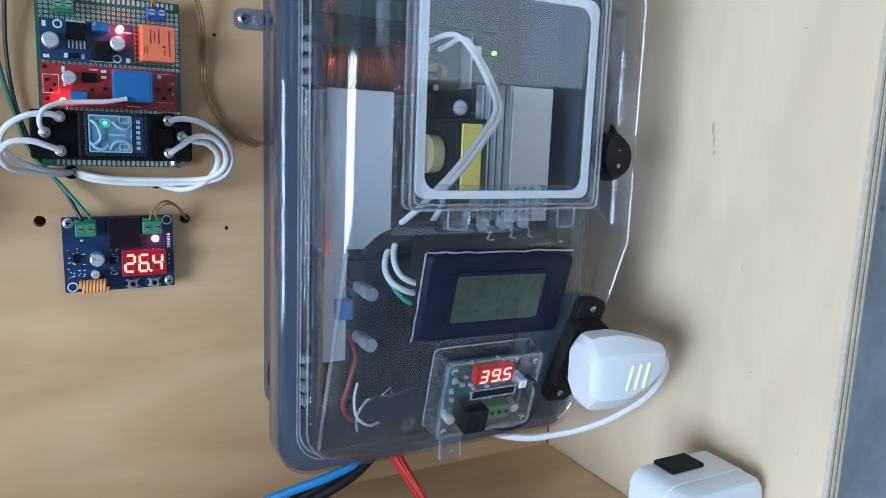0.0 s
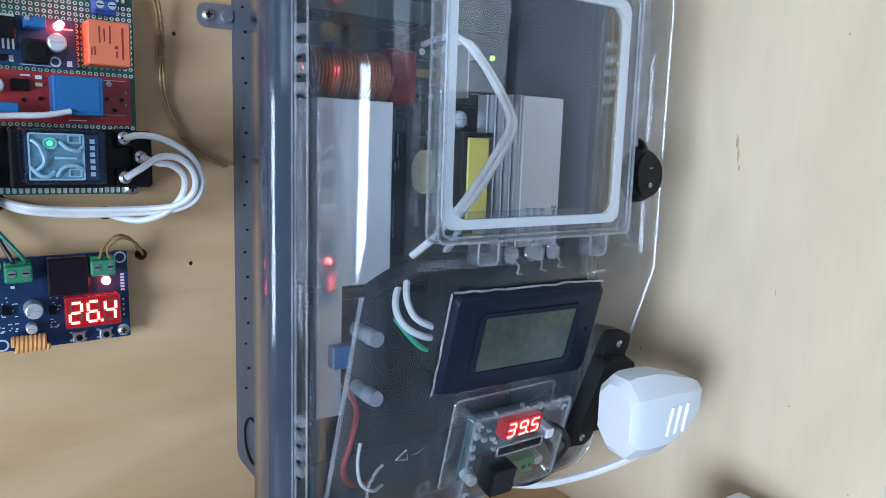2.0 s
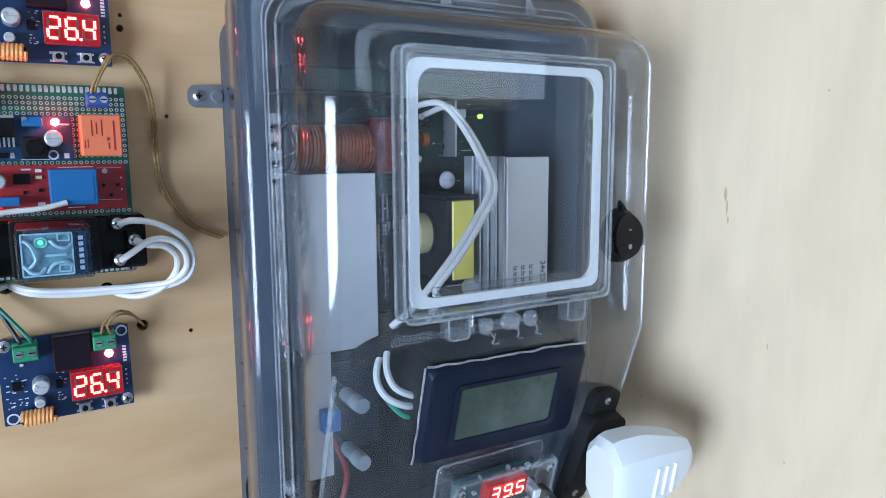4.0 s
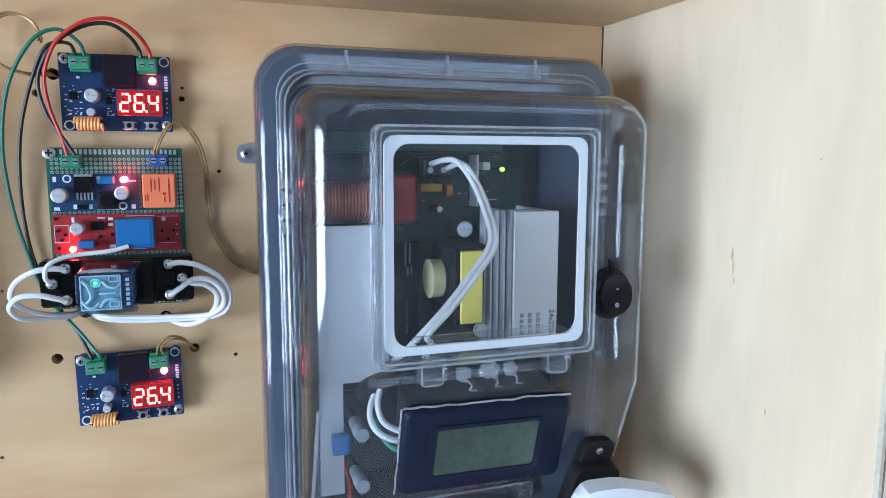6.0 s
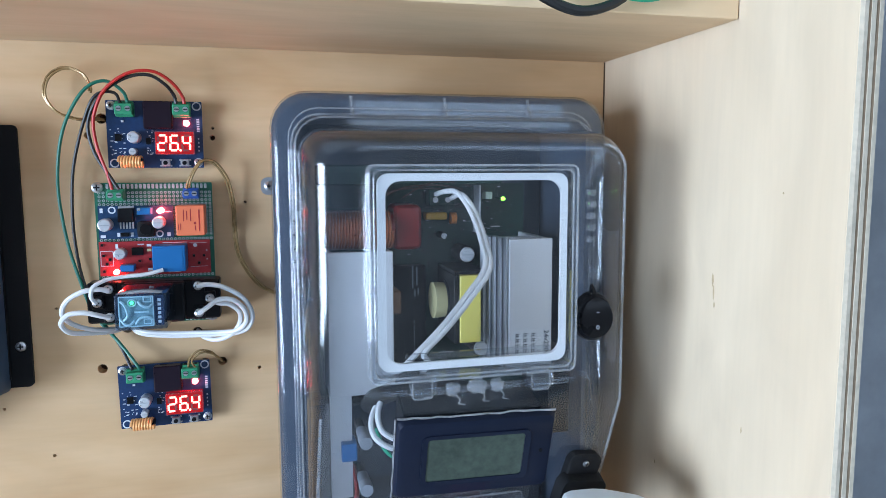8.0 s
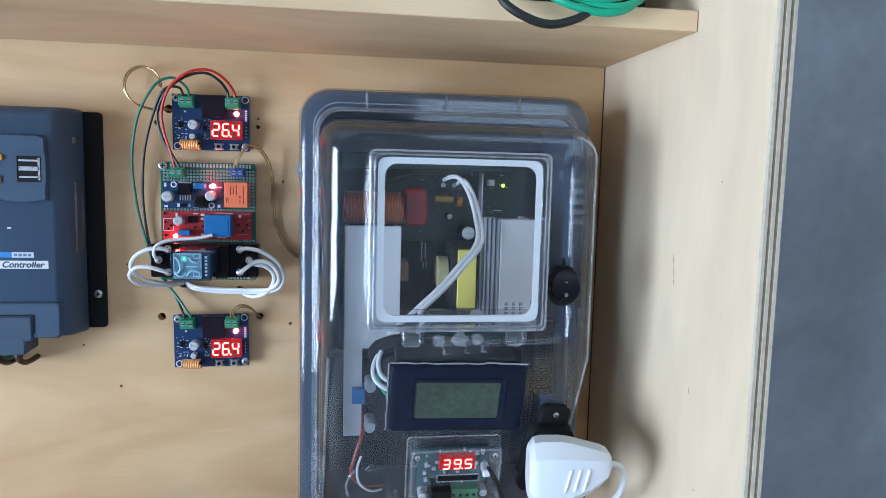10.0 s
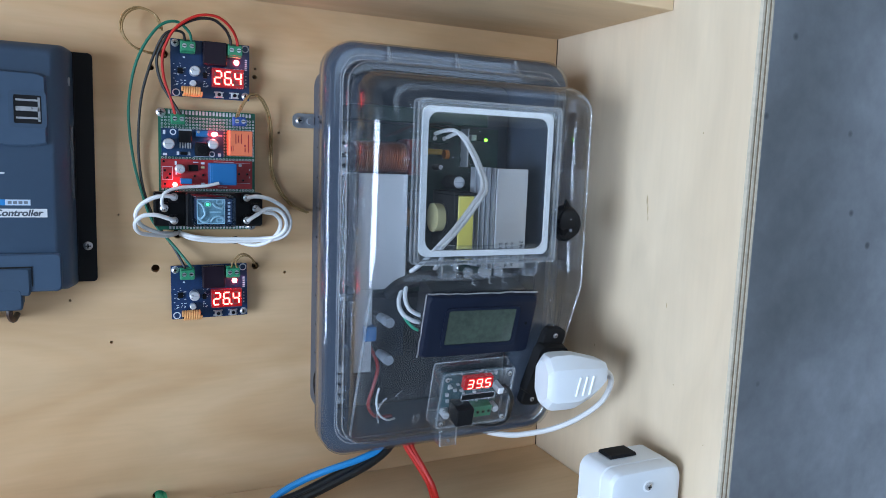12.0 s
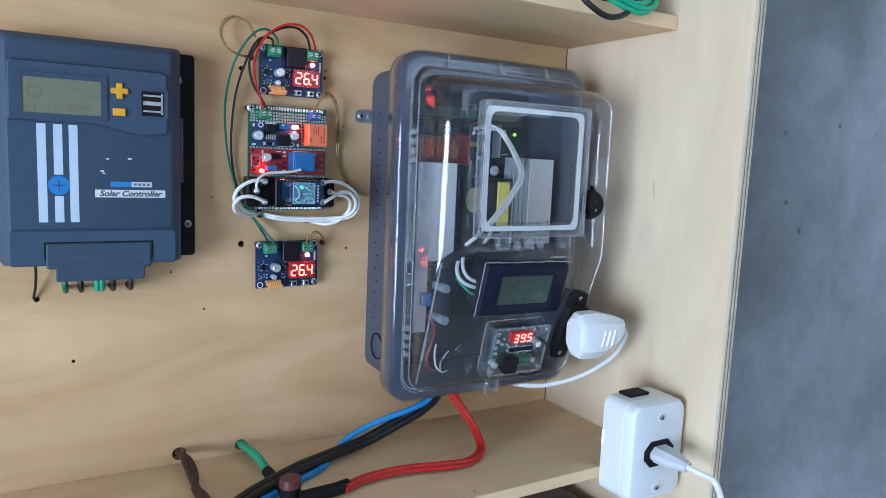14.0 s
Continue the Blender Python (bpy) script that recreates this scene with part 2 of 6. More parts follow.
COPPER = plain("copper_winding", (0.85, 0.42, 0.16), 0.4, 0.15, vary=0.2, scale=300)
CAN = plain("capacitor_can", (0.66, 0.67, 0.69), 0.3, 0.55, vary=0.1, scale=300)
YEL_T = plain("yellow_tape", (0.72, 0.62, 0.13), 0.45, vary=0.06)
CREAM = plain("cream_coil_former", (0.52, 0.46, 0.24), 0.5, vary=0.1)
# this copper and the red below are darkened for the dim box interior
COPPER_D = plain("lacquered_copper_dimmed", (0.36, 0.11, 0.05), 0.3, 0.45, vary=0.3, scale=300)
RED_F = plain("red_film_dimmed", (0.19, 0.013, 0.011), 0.3, vary=0.1)
ORANGE = plain("orange_ceramic", (0.55, 0.18, 0.03), 0.5)
GREEN_W = plain("green_wire", (0.008, 0.15, 0.095), 0.4, vary=0.1)
GREEN_C = plain("bright_green_wire", (0.01, 0.36, 0.20), 0.4, vary=0.08)
RED_W = plain("red_wire", (0.50, 0.022, 0.015), 0.38, vary=0.08)
RED_D = plain("dark_red_wire", (0.26, 0.016, 0.014), 0.4, vary=0.1)
BLACK_W = plain("black_wire", (0.012, 0.012, 0.012), 0.42, vary=0.15)
BLUE_W = plain("blue_wire", (0.02, 0.26, 0.62), 0.4, vary=0.08)
BROWN_W = plain("brown_wire", (0.045, 0.022, 0.016), 0.5, vary=0.2)
GOLD_W = plain("clear_gold_wire", (0.36, 0.23, 0.10), 0.25, 0.25, vary=0.15, scale=200)
MAROON = plain("maroon_plastic", (0.12, 0.03, 0.035), 0.4)
# weak emission paints the red spill of the lit figures onto the face
DISP_R = plain("red_display_face_glow", (0.20, 0.008, 0.010), 0.15, vary=0.05, bump=0, emit=(1.0, 0.02, 0.03), power=0.16)
DIG_OFF = plain("unlit_segment", (0.22, 0.05, 0.05), 0.4)
LIT = plain("lit_red_segment", (0.9, 0.3, 0.2), 0.4, emit=(1.0, 0.085, 0.075), power=9.5)
# raised power, on enlarged domes, stands in for the glare round small indicators
LED_R = plain("lit_red_led", (0.9, 0.2, 0.2), 0.3, emit=(1.0, 0.06, 0.05), power=60.0)
LED_G = plain("lit_green_led", (0.3, 0.9, 0.2), 0.3, emit=(0.22, 1.0, 0.03), power=4.0)
LED_G2 = plain("lit_pale_green_led", (0.3, 0.9, 0.5), 0.3, emit=(0.05, 1.0, 0.25), power=2.0)
KNOT = plain("brown_knot", (0.46, 0.33, 0.19), 0.7, vary=0.3, scale=800)
CAP_G = plain("dull_grey_cap", (0.26, 0.28, 0.31), 0.5)
HOLE = plain("dark_hole_and_joint", (0.10, 0.055, 0.03), 0.9, vary=0.3)


# ---- builders ----
def thing(name, loc, label, category, group="", rx=0.0, ry=0.0, rz=0.0):
    e = new(name)
    e.empty_display_size = 0.02
    e.matrix_basis = pose(*loc, rx, ry, rz)
    return tagged(e, label, category, group)


def world_of(ob):
    m = ob.matrix_basis.copy()
    while ob.parent:
        ob = ob.parent
        m = ob.matrix_basis @ m
    return m


def part(name, bm, mat, parent=None, label="", local=False):
    """Links a bmesh as one mesh object. Its coordinates are the world's, or its parent's if local."""
    if parent is not None and not local:
        bm.transform(world_of(parent).inverted())
    bmesh.ops.recalc_face_normals(bm, faces=bm.faces)
    for f in bm.faces:
        f.smooth = True
    for e in bm.edges:
        if len(e.link_faces) == 2 and e.calc_face_angle(0) > 0.55:
            e.smooth = False
    me = bpy.data.meshes.new(name)
    bm.to_mesh(me)
    bm.free()
    me.materials.append(mat)
    ob = new(name, me)
    if parent is not None:
        ob.parent = parent
    if label:
        tagged(ob, label)
    return ob


def box(x0, x1, z0, z1, d0, d1, bev=0.0, seg=1, bm=None):
    """A block between two x, two z and two depths in front of the back panel (y = -d)."""
    bm = bm or bmesh.new()
    r = bmesh.ops.create_cube(bm, size=1.0, matrix=Matrix.Translation(((x0 + x1) / 2, -(d0 + d1) / 2, (z0 + z1) / 2)) @ Matrix.Diagonal((abs(x1 - x0), abs(d1 - d0), abs(z1 - z0), 1)))
    if bev:
        edges = list({e for v in r["verts"] for e in v.link_edges})
        bmesh.ops.bevel(bm, geom=edges, offset=bev, segments=seg, affect="EDGES", profile=0.6)
    return bm


def rod(p0, p1, r0, r1=None, n=16, bm=None):
    bm = bm or bmesh.new()
    p0, p1 = Vector(p0), Vector(p1)
    m = Matrix.Translation((p0 + p1) / 2) @ (p1 - p0).to_track_quat("Z", "Y").to_matrix().to_4x4()
    bmesh.ops.create_cone(bm, cap_ends=True, segments=n, radius1=r0, radius2=r0 if r1 is None else r1, depth=(p1 - p0).length, matrix=m)
    return bm


def out(x, z, d0, d1, r0, r1=None, n=16, bm=None):
    """A round that stands out from the panel from depth d0 to d1."""
    return rod((x, -d0, z), (x, -d1, z), r0, r1, n, bm)


def rrect(x0, x1, z0, z1, r, n=6, marks=()):
    """The outline of a rounded rectangle, counter-clockwise from the lower right, with extra points at some heights."""
    pts = []
    for cx, cz, a0 in ((x1 - r, z0 + r, -90), (x1 - r, z1 - r, 0), (x0 + r, z1 - r, 90), (x0 + r, z0 + r, 180)):
        pts += [(cx + r * math.cos(radians(a0 + 90 * i / n)), cz + r * math.sin(radians(a0 + 90 * i / n))) for i in range(n + 1)]
        if a0 == -90:
            pts += [(x1, z) for z in sorted(marks)]
        if a0 == 90:
            pts += [(x0, z) for z in sorted(marks, reverse=True)]
    return pts


def loft(loops, cap0=True, cap1=True, bm=None):
    """Skins a row of closed loops of (x, y, z)."""
    bm = bm or bmesh.new()
    rows = [[bm.verts.new(p) for p in loop] for loop in loops]
    n = len(rows[0])
    for a, b in zip(rows, rows[1:]):
        for i in range(n):
            bm.faces.new((a[i], a[(i + 1) % n], b[(i + 1) % n], b[i]))
    if cap0:
        bm.faces.new(rows[0])
    if cap1:
        bm.faces.new(list(reversed(rows[-1])))
    return bm


def slab(steps, r, n=5):
    """A moulded block: rounded rectangles (x0, x1, z0, z1, depth) skinned one over the next."""
    return loft([[(x, -d, z) for x, z in rrect(x0, x1, z0, z1, r, n)] for x0, x1, z0, z1, d in steps])


def ring(outer, inner, r_out, r_in, d0, d1, n=6):
    """A rounded rectangular frame with an opening through it."""
    a, b = rrect(*outer, r_out, n), rrect(*inner, r_in, n)
    lo = [[(x, -d, z) for x, z in pts] for pts, d in ((a, d0), (a, d1), (b, d1), (b, d0))]
    bm = loft(lo, False, False)
    bm.verts.ensure_lookup_table()
    k = len(a)
    for i in range(k):
        j = (i + 1) % k
        bm.faces.new((bm.verts[i], bm.verts[3 * k + i], bm.verts[3 * k + j], bm.verts[j]))
    return bm


def spline(pts, step=6):
    p = [Vector(q) for q in pts]
    p = [p[0] * 2 - p[1]] + p + [p[-1] * 2 - p[-2]]
    res = []
    for a, b, c, d in zip(p, p[1:], p[2:], p[3:]):
        for i in range(step):
            t = i / step
            res.append(0.5 * (2 * b + (c - a) * t + (2 * a - 5 * b + 4 * c - d) * t * t + (3 * b - a - 3 * c + d) * t ** 3))
    res.append(p[-2])
    return res


def tube(pts, r, n=8, step=6, bm=None):
    """A wire of one thickness through the points, with closed ends."""
    c = spline(pts, step)
    loops, up = [], None
    for i, q in enumerate(c):
        t = (c[min(i + 1, len(c) - 1)] - c[max(i - 1, 0)]).normalized()
        if up is None:
            up = t.orthogonal().normalized()
        up = (up - t * up.dot(t)).normalized()
        side = t.cross(up)
        loops.append([q + (up * math.cos(2 * math.pi * k / n) + side * math.sin(2 * math.pi * k / n)) * r for k in range(n)])
    return loft(loops, bm=bm)


def wire(name, pts, r, mat, label, category="wire", n=8):
    ob = part(name, tube(pts, r, n), mat)
    return tagged(ob, label, category)


def shifted(pts, dx, dy, dz):
    return [(x + dx, y + dy, z + dz) for x, y, z in pts]


def writing(body, size, mat, parent, x, z, d, rot=0.0, name="writing", stretch=1.0, local=False, slant=0.0, bold=0.02):
    """Letters of the built-in font, flat on a face, centred at x, z."""
    cu = bpy.data.curves.new(name, "FONT")
    cu.body, cu.size, cu.align_x, cu.align_y, cu.extrude, cu.shear, cu.offset = body, size, "CENTER", "CENTER", 0.00008, slant, size * bold
    tmp = bpy.data.objects.new(name, cu)
    me = bpy.data.meshes.new_from_object(tmp)
    bpy.data.objects.remove(tmp)
    bpy.data.curves.remove(cu)
    me.transform(pose(x, -d, z, 90, 0, 0) @ pose(0, 0, 0, 0, 0, rot) @ Matrix.Diagonal((stretch, 1, 1, 1)))
    if not local:
        me.transform(world_of(parent).inverted())
    me.materials.clear()
    me.materials.append(mat)
    ob = new(name, me)
    ob.parent = parent
    return ob


def bars(rows, d, mat, parent, name="fine_print", local=False):
    """Small printed bars (x0, x1, z0, z1) as one print."""
    bm = bmesh.new()
    for x0, x1, z0, z1 in rows:
        box(x0, x1, z0, z1, d, d + 0.00015, bm=bm)
    return tagged(part(name, bm, mat, parent, local=local), kind="stuff")


def screw(parent, x, z, d, r=0.0032, name="screw", local=False, mat=None):
    """A pan-head screw with a cross slot."""
    bm = out(x, z, d, d + r * 0.35, r, r * 0.95, 14)
    out(x, z, d + r * 0.35, d + r * 0.6, r * 0.95, r * 0.55, 14, bm)
    s = part(name, bm, mat or STEEL, parent, local=local)
    # black bars stand in for the shade of the cross slot; nothing is cut
    k = box(x - r * 0.55, x + r * 0.55, z - r * 0.13, z + r * 0.13, d + r * 0.5, d + r * 0.64)
    box(x - r * 0.13, x + r * 0.13, z - r * 0.55, z + r * 0.55, d + r * 0.5, d + r * 0.645, bm=k)
    part("cross_slot", k, BLACK_M, s, local=local)
    return s


SEGS = {"2": "abged", "6": "acdefg", "4": "bcfg", "3": "abcdg", "9": "abcdfg", "5": "acdfg"}


def digit(ch, x, z, w, h, d, parent, point=False, local=True, lean=0.08):
    """A seven-segment figure: lit bars, and the dark ones."""
    t = h * 0.13
    bar = {"a": (0, h / 2, 1), "d": (0, -h / 2, 1), "g": (0, 0, 1), "b": (w / 2, h / 4, 0), "c": (w / 2, -h / 4, 0), "f": (-w / 2, h / 4, 0), "e": (-w / 2, -h / 4, 0)}
    for key, (bx, bz, flat) in bar.items():
        cx, cz = x + bx + lean * bz, z + bz
        if flat:
            bm = box(cx - w / 2 + t * 0.35, cx + w / 2 - t * 0.35, cz - t / 2, cz + t / 2, d, d + 0.0003)
        else:
            bm = box(cx - t / 2, cx + t / 2, cz - h / 4 + t * 0.35, cz + h / 4 - t * 0.35, d, d + 0.0003)
        if key in SEGS[ch]:
            part("lit_segment", bm, LIT, parent, local=local)
        else:
            part("dark_segment", bm, DIG_OFF, parent, local=local)
    if point:
        part("decimal_point", out(x + w * 0.78, z - h / 2, d, d + 0.0003, t * 0.6, n=10), LIT, parent, local=local)


def terminal(parent, x, z, mat, ways=2, w=0.0105, h=0.010, d0=0.0086, deep=0.010, local=True):
    """A screw terminal block with its clamp screws and wire mouths."""
    bm = box(x - w / 2, x + w / 2, z - h / 2, z + h / 2, d0, d0 + deep * 0.6, 0.0004)
    box(x - w / 2, x + w / 2, z - h / 2 + 0.001, z + h / 2 - 0.0015, d0 + deep * 0.6, d0 + deep, 0.0006, bm=bm)
    t = part("terminal_block", bm, mat, parent, local=local)
    for i in range(ways):
        cx = x - w / 2 + w * (i + 0.5) / ways
        bm = out(cx, z, d0 + deep, d0 + deep + 0.0003, 0.0017, n=12)
        part("clamp_screw", bm, STEEL, t, local=local)
        # slot and mouth are black blocks in place of shaded recesses
        part("screw_slot", box(cx - 0.0014, cx + 0.0014, z - 0.0003, z + 0.0003, d0 + deep + 0.0003, d0 + deep + 0.0005), BLACK_M, t, local=local)
        part("wire_mouth", box(cx - 0.0015, cx + 0.0015, z + h / 2 - 0.0008, z + h / 2 + 0.0002, d0 + 0.002, d0 + 0.005), BLACK_M, t, local=local)
    return t


def can(parent, x, z, d0, r, h, mat=None, local=True, sleeved=False):
    """An electrolytic capacitor: rounded metal can with a dark stripe on its top."""
    prof = ((d0, r), (d0 + h * 0.86, r), (d0 + h * 0.96, r * 0.93), (d0 + h, r * 0.8))
    bm = loft([[(x + q * math.cos(2 * math.pi * k / 20), -d, z + q * math.sin(2 * math.pi * k / 20)) for k in range(20)] for d, q in prof])
    c = part("capacitor", bm, mat or CAN, parent, local=local)
    if sleeved:
        part("sleeve", out(x, z, d0 + 0.0002, d0 + h * 0.93, r + 0.0002, n=20), BLACK_M, c, local=local)
    part("vent_mark", box(x - r * 0.7, x + r * 0.7, z - r * 0.06, z + r * 0.06, d0 + h, d0 + h + 0.0001), ZINC, c, local=local)
    return c


def coil(parent, x0, x1, z0, z1, d0, d1, turns, mat, local=True, name="inductor"):
    """A wound core: dark core block with separate turns of copper round it."""
    core = part(name, box(x0 + 0.0008, x1 - 0.0008, z0 + 0.22 * (z1 - z0), z1 - 0.22 * (z1 - z0), d0, d1 - 0.22 * (d1 - d0), 0.0005), BLACK, parent, local=local)
    rr = (x1 - x0) / turns * 0.47
    dz, dd = (z1 - z0) / 2 - rr, (d1 - d0) / 2 - rr
    cz, cd = (z0 + z1) / 2, (d0 + d1) / 2
    bm = tube([(x0 + rr + (x1 - x0 - 2 * rr) * k / (turns * 10), -(cd + dd * math.cos(k * math.pi / 5)), cz + dz * math.sin(k * math.pi / 5)) for k in range(turns * 10 + 1)], rr, 6, 2)
    part("winding", bm, mat, core, local=local)
    return core


# ---- room ----
def cut_wall(name, bm, mat, label):
    ob = part(name, bm, mat)
    return tagged(ob, label, "wall", kind="structure")


wall = cut_wall("wall_north", box(-2.8, 2.6, -1.2, 1.7, -0.40, -0.25), CONCRETE, "blotchy grey cement plaster wall behind the cabinet")
# unseen wall, kept pale to brighten what the lid reflects
cut_wall("wall_east", box(2.45, 2.6, -1.2, 1.7, -0.25, 3.2), WALL_P, "pale plaster wall closing the room")
bm = box(-2.8, 0.10, -1.2, 1.7, 3.2, 3.35)
box(2.20, 2.6, -1.2, 1.7, 3.2, 3.35, bm=bm)
box(0.10, 2.20, -1.2, 0.52, 3.2, 3.35, bm=bm)
box(0.10, 2.20, 1.54, 1.7, 3.2, 3.35, bm=bm)
# unseen wall, kept dark to hold down reflections round the high window
cut_wall("wall_south", bm, WALL_D, "grey plaster wall with a high window opening")
bm = box(-2.8, -2.65, -1.2, -0.65, -0.25, 3.2)
box(-2.8, -2.65, 0.65, 1.7, -0.25, 3.2, bm=bm)
box(-2.8, -2.65, -0.65, 0.65, -0.25, 0.78, bm=bm)
box(-2.8, -2.65, -0.65, 0.65, 2.12, 3.2, bm=bm)
cut_wall("wall_west", bm, WALL_P, "pale plaster wall with a window opening")
tagged(part("floor", box(-2.8, 2.6, -1.35, -1.2, -0.40, 3.35), FLOOR_C), "grey concrete floor of the room", "floor", kind="structure")
tagged(part("ceiling", box(-2.8, 2.6, 1.7, 1.85, -0.40, 3.35), CEIL_P), "pale plaster ceiling", "ceiling", kind="structure")
tagged(part("ground", box(-40, -2.81, -1.5, -1.36, -40, 40), FLOOR_C), "grey ground outside the window", "ground", kind="structure")
win = tagged(thing("window_1", (-2.72, -1.45, -0.65), "white framed window in the plaster wall", "window"), kind="structure")
fr = bmesh.new()
for z0, z1, d0, d1 in ((-0.65, -0.61, 0.78, 2.12), (0.61, 0.65, 0.78, 2.12), (-0.61, 0.61, 0.78, 0.82), (-0.61, 0.61, 2.08, 2.12), (-0.61, 0.61, 1.435, 1.465)):
    box(-2.75, -2.70, z0, z1, d0, d1, bm=fr)
part("window_frame", fr, WHITE, win)
win = tagged(thing("window_2", (1.15, -3.28, 0.52), "white framed high window in the grey wall", "window"), kind="structure")
fr = bmesh.new()
for x0, x1, z0, z1 in ((0.10, 2.20, 0.52, 0.56), (0.10, 2.20, 1.50, 1.54), (0.10, 0.14, 0.56, 1.50), (2.16, 2.20, 0.56, 1.50), (1.13, 1.17, 0.56, 1.50)):
    box(x0, x1, z0, z1, 3.26, 3.31, bm=fr)
part("window_frame", fr, WHITE, win)


# ---- plywood cabinet ----
HOLES = [(-0.369, 0.219, 0.0032), (-0.291, 0.219, 0.0030), (-0.361, 0.387, 0.0034), (-0.370, 0.376, 0.0022), (-0.292, 0.375, 0.0018),
         (-0.2915, 0.3815, 0.0010), (-0.266, 0.2125, 0.0012), (-0.272, 0.331, 0.0011), (-0.402, 0.161, 0.0011), (-0.424, 0.028, 0.0062),
         (-0.369, 0.027, 0.0052), (-0.352, 0.247, 0.0040), (-0.307, 0.241, 0.0034), (-0.507, 0.124, 0.0016), (-0.532, 0.178, 0.0022),
         (-0.430, 0.196, 0.0010), (-0.395, 0.262, 0.0008)]

cabinet = thing("plywood_cabinet", (-0.35, 0.0, 0.0), "open shelf cabinet of pale plywood with raw edges", "cabinet")
board_bm = box(-1.60, 0.0, -0.40, 0.85, -0.010, 0.0)
cutter_bm = bmesh.new()
for hx, hz, hr in HOLES:
    rod((hx, 0.03, hz), (hx, -0.02, hz), hr, n=14, bm=cutter_bm)
board_me, cutter_me = bpy.data.meshes.new("board"), bpy.data.meshes.new("cutter")
board_bm.to_mesh(board_me)
cutter_bm.to_mesh(cutter_me)
board_bm.free()
cutter_bm.free()
board_ob, cutter_ob = new("board", board_me), new("cutter", cutter_me)
cutting = board_ob.modifiers.new("holes", "BOOLEAN")
cutting.object, cutting.operation, cutting.solver = cutter_ob, "DIFFERENCE", "EXACT"
holed = bmesh.new()
holed.from_object(board_ob, bpy.context.evaluated_depsgraph_get())
bpy.data.objects.remove(board_ob)
bpy.data.objects.remove(cutter_ob)
back = part("back_panel", holed, WOOD_H, cabinet, "pale plywood board with drilled holes")
# dark discs put the shade of the hole bottoms into colour
for hx, hz, hr in HOLES:
    part("hole_backing", out(hx, hz, -0.0125, -0.0105, hr * 1.3, n=12), HOLE, back)
side = part("side_panel", box(0.0, 0.0105, -0.40, 0.85, -0.010, 0.2415, 0.0004), WOOD_V, cabinet, "upright pale plywood side")
for i, (a, b, mat, deep) in enumerate(((0.0002, 0.0022, PLY_LIGHT, 0.2440), (0.0022, 0.0040, PLY_DARK, 0.2436), (0.0040, 0.0062, PLY_LIGHT, 0.2441), (0.0062, 0.0082, PLY_DARK, 0.2437), (0.0082, 0.0103, PLY_LIGHT, 0.2440))):
    part("ply_layer", box(a, b, -0.40, 0.85, 0.2413, deep), mat, side)
for ky, kz, kw, kh in ((-0.1460, 0.2790, 0.0008, 0.0050), (-0.1448, 0.2865, 0.0011, 0.0045), (-0.1470, 0.2720, 0.0006, 0.0022), (-0.0880, 0.1500, 0.0004, 0.0014), (-0.1760, 0.2050, 0.0004, 0.0022), (-0.2000, 0.3400, 0.0006, 0.0006), (-0.1900, 0.1440, 0.0006, 0.0006), (-0.2250, 0.1080, 0.0005, 0.0005)):
    part("knot", loft([[(-0.0001, ky + kw * c, kz + kh * d) for c, d in ((0, -1), (0.8, -0.4), (1, 0.2), (0.4, 1), (-0.5, 0.7), (-1, -0.1))], [(-0.0004, ky + 0.6 * kw * c, kz + 0.7 * kh * d) for c, d in ((0, -1), (0.8, -0.4), (1, 0.2), (0.4, 1), (-0.5, 0.7), (-1, -0.1))]]), KNOT, side)
left = part("side_panel", box(-1.6105, -1.60, -0.40, 0.85, -0.010, 0.2415, 0.0004), WOOD_V, cabinet, "upright pale plywood side")
part("joint_gap", box(-0.0009, -0.0001, 0.0195, 0.4350, 0.0, 0.0008), HOLE, cabinet)
upper = part("shelf", box(-1.5995, -0.0005, 0.4350, 0.4480, 0.0005, 0.159, 0.0006), WOOD_D, cabinet, "pale plywood shelf with a raw front edge")
lower = part("shelf", box(-1.5995, -0.0005, 0.0085, 0.0195, 0.0005, 0.1735, 0.0006), WOOD_D, cabinet, "pale plywood shelf with a raw front edge")
part("shelf", box(-1.5995, -0.0005, -0.260, -0.248, 0.0005, 0.1735, 0.0006), WOOD_D, cabinet)
for sx in (-0.105, -0.075, -0.21, -0.33):
    part("nail_head", rod((sx, -0.164, 0.0194), (sx, -0.164, 0.0199), 0.0013, n=10), STEEL, lower)


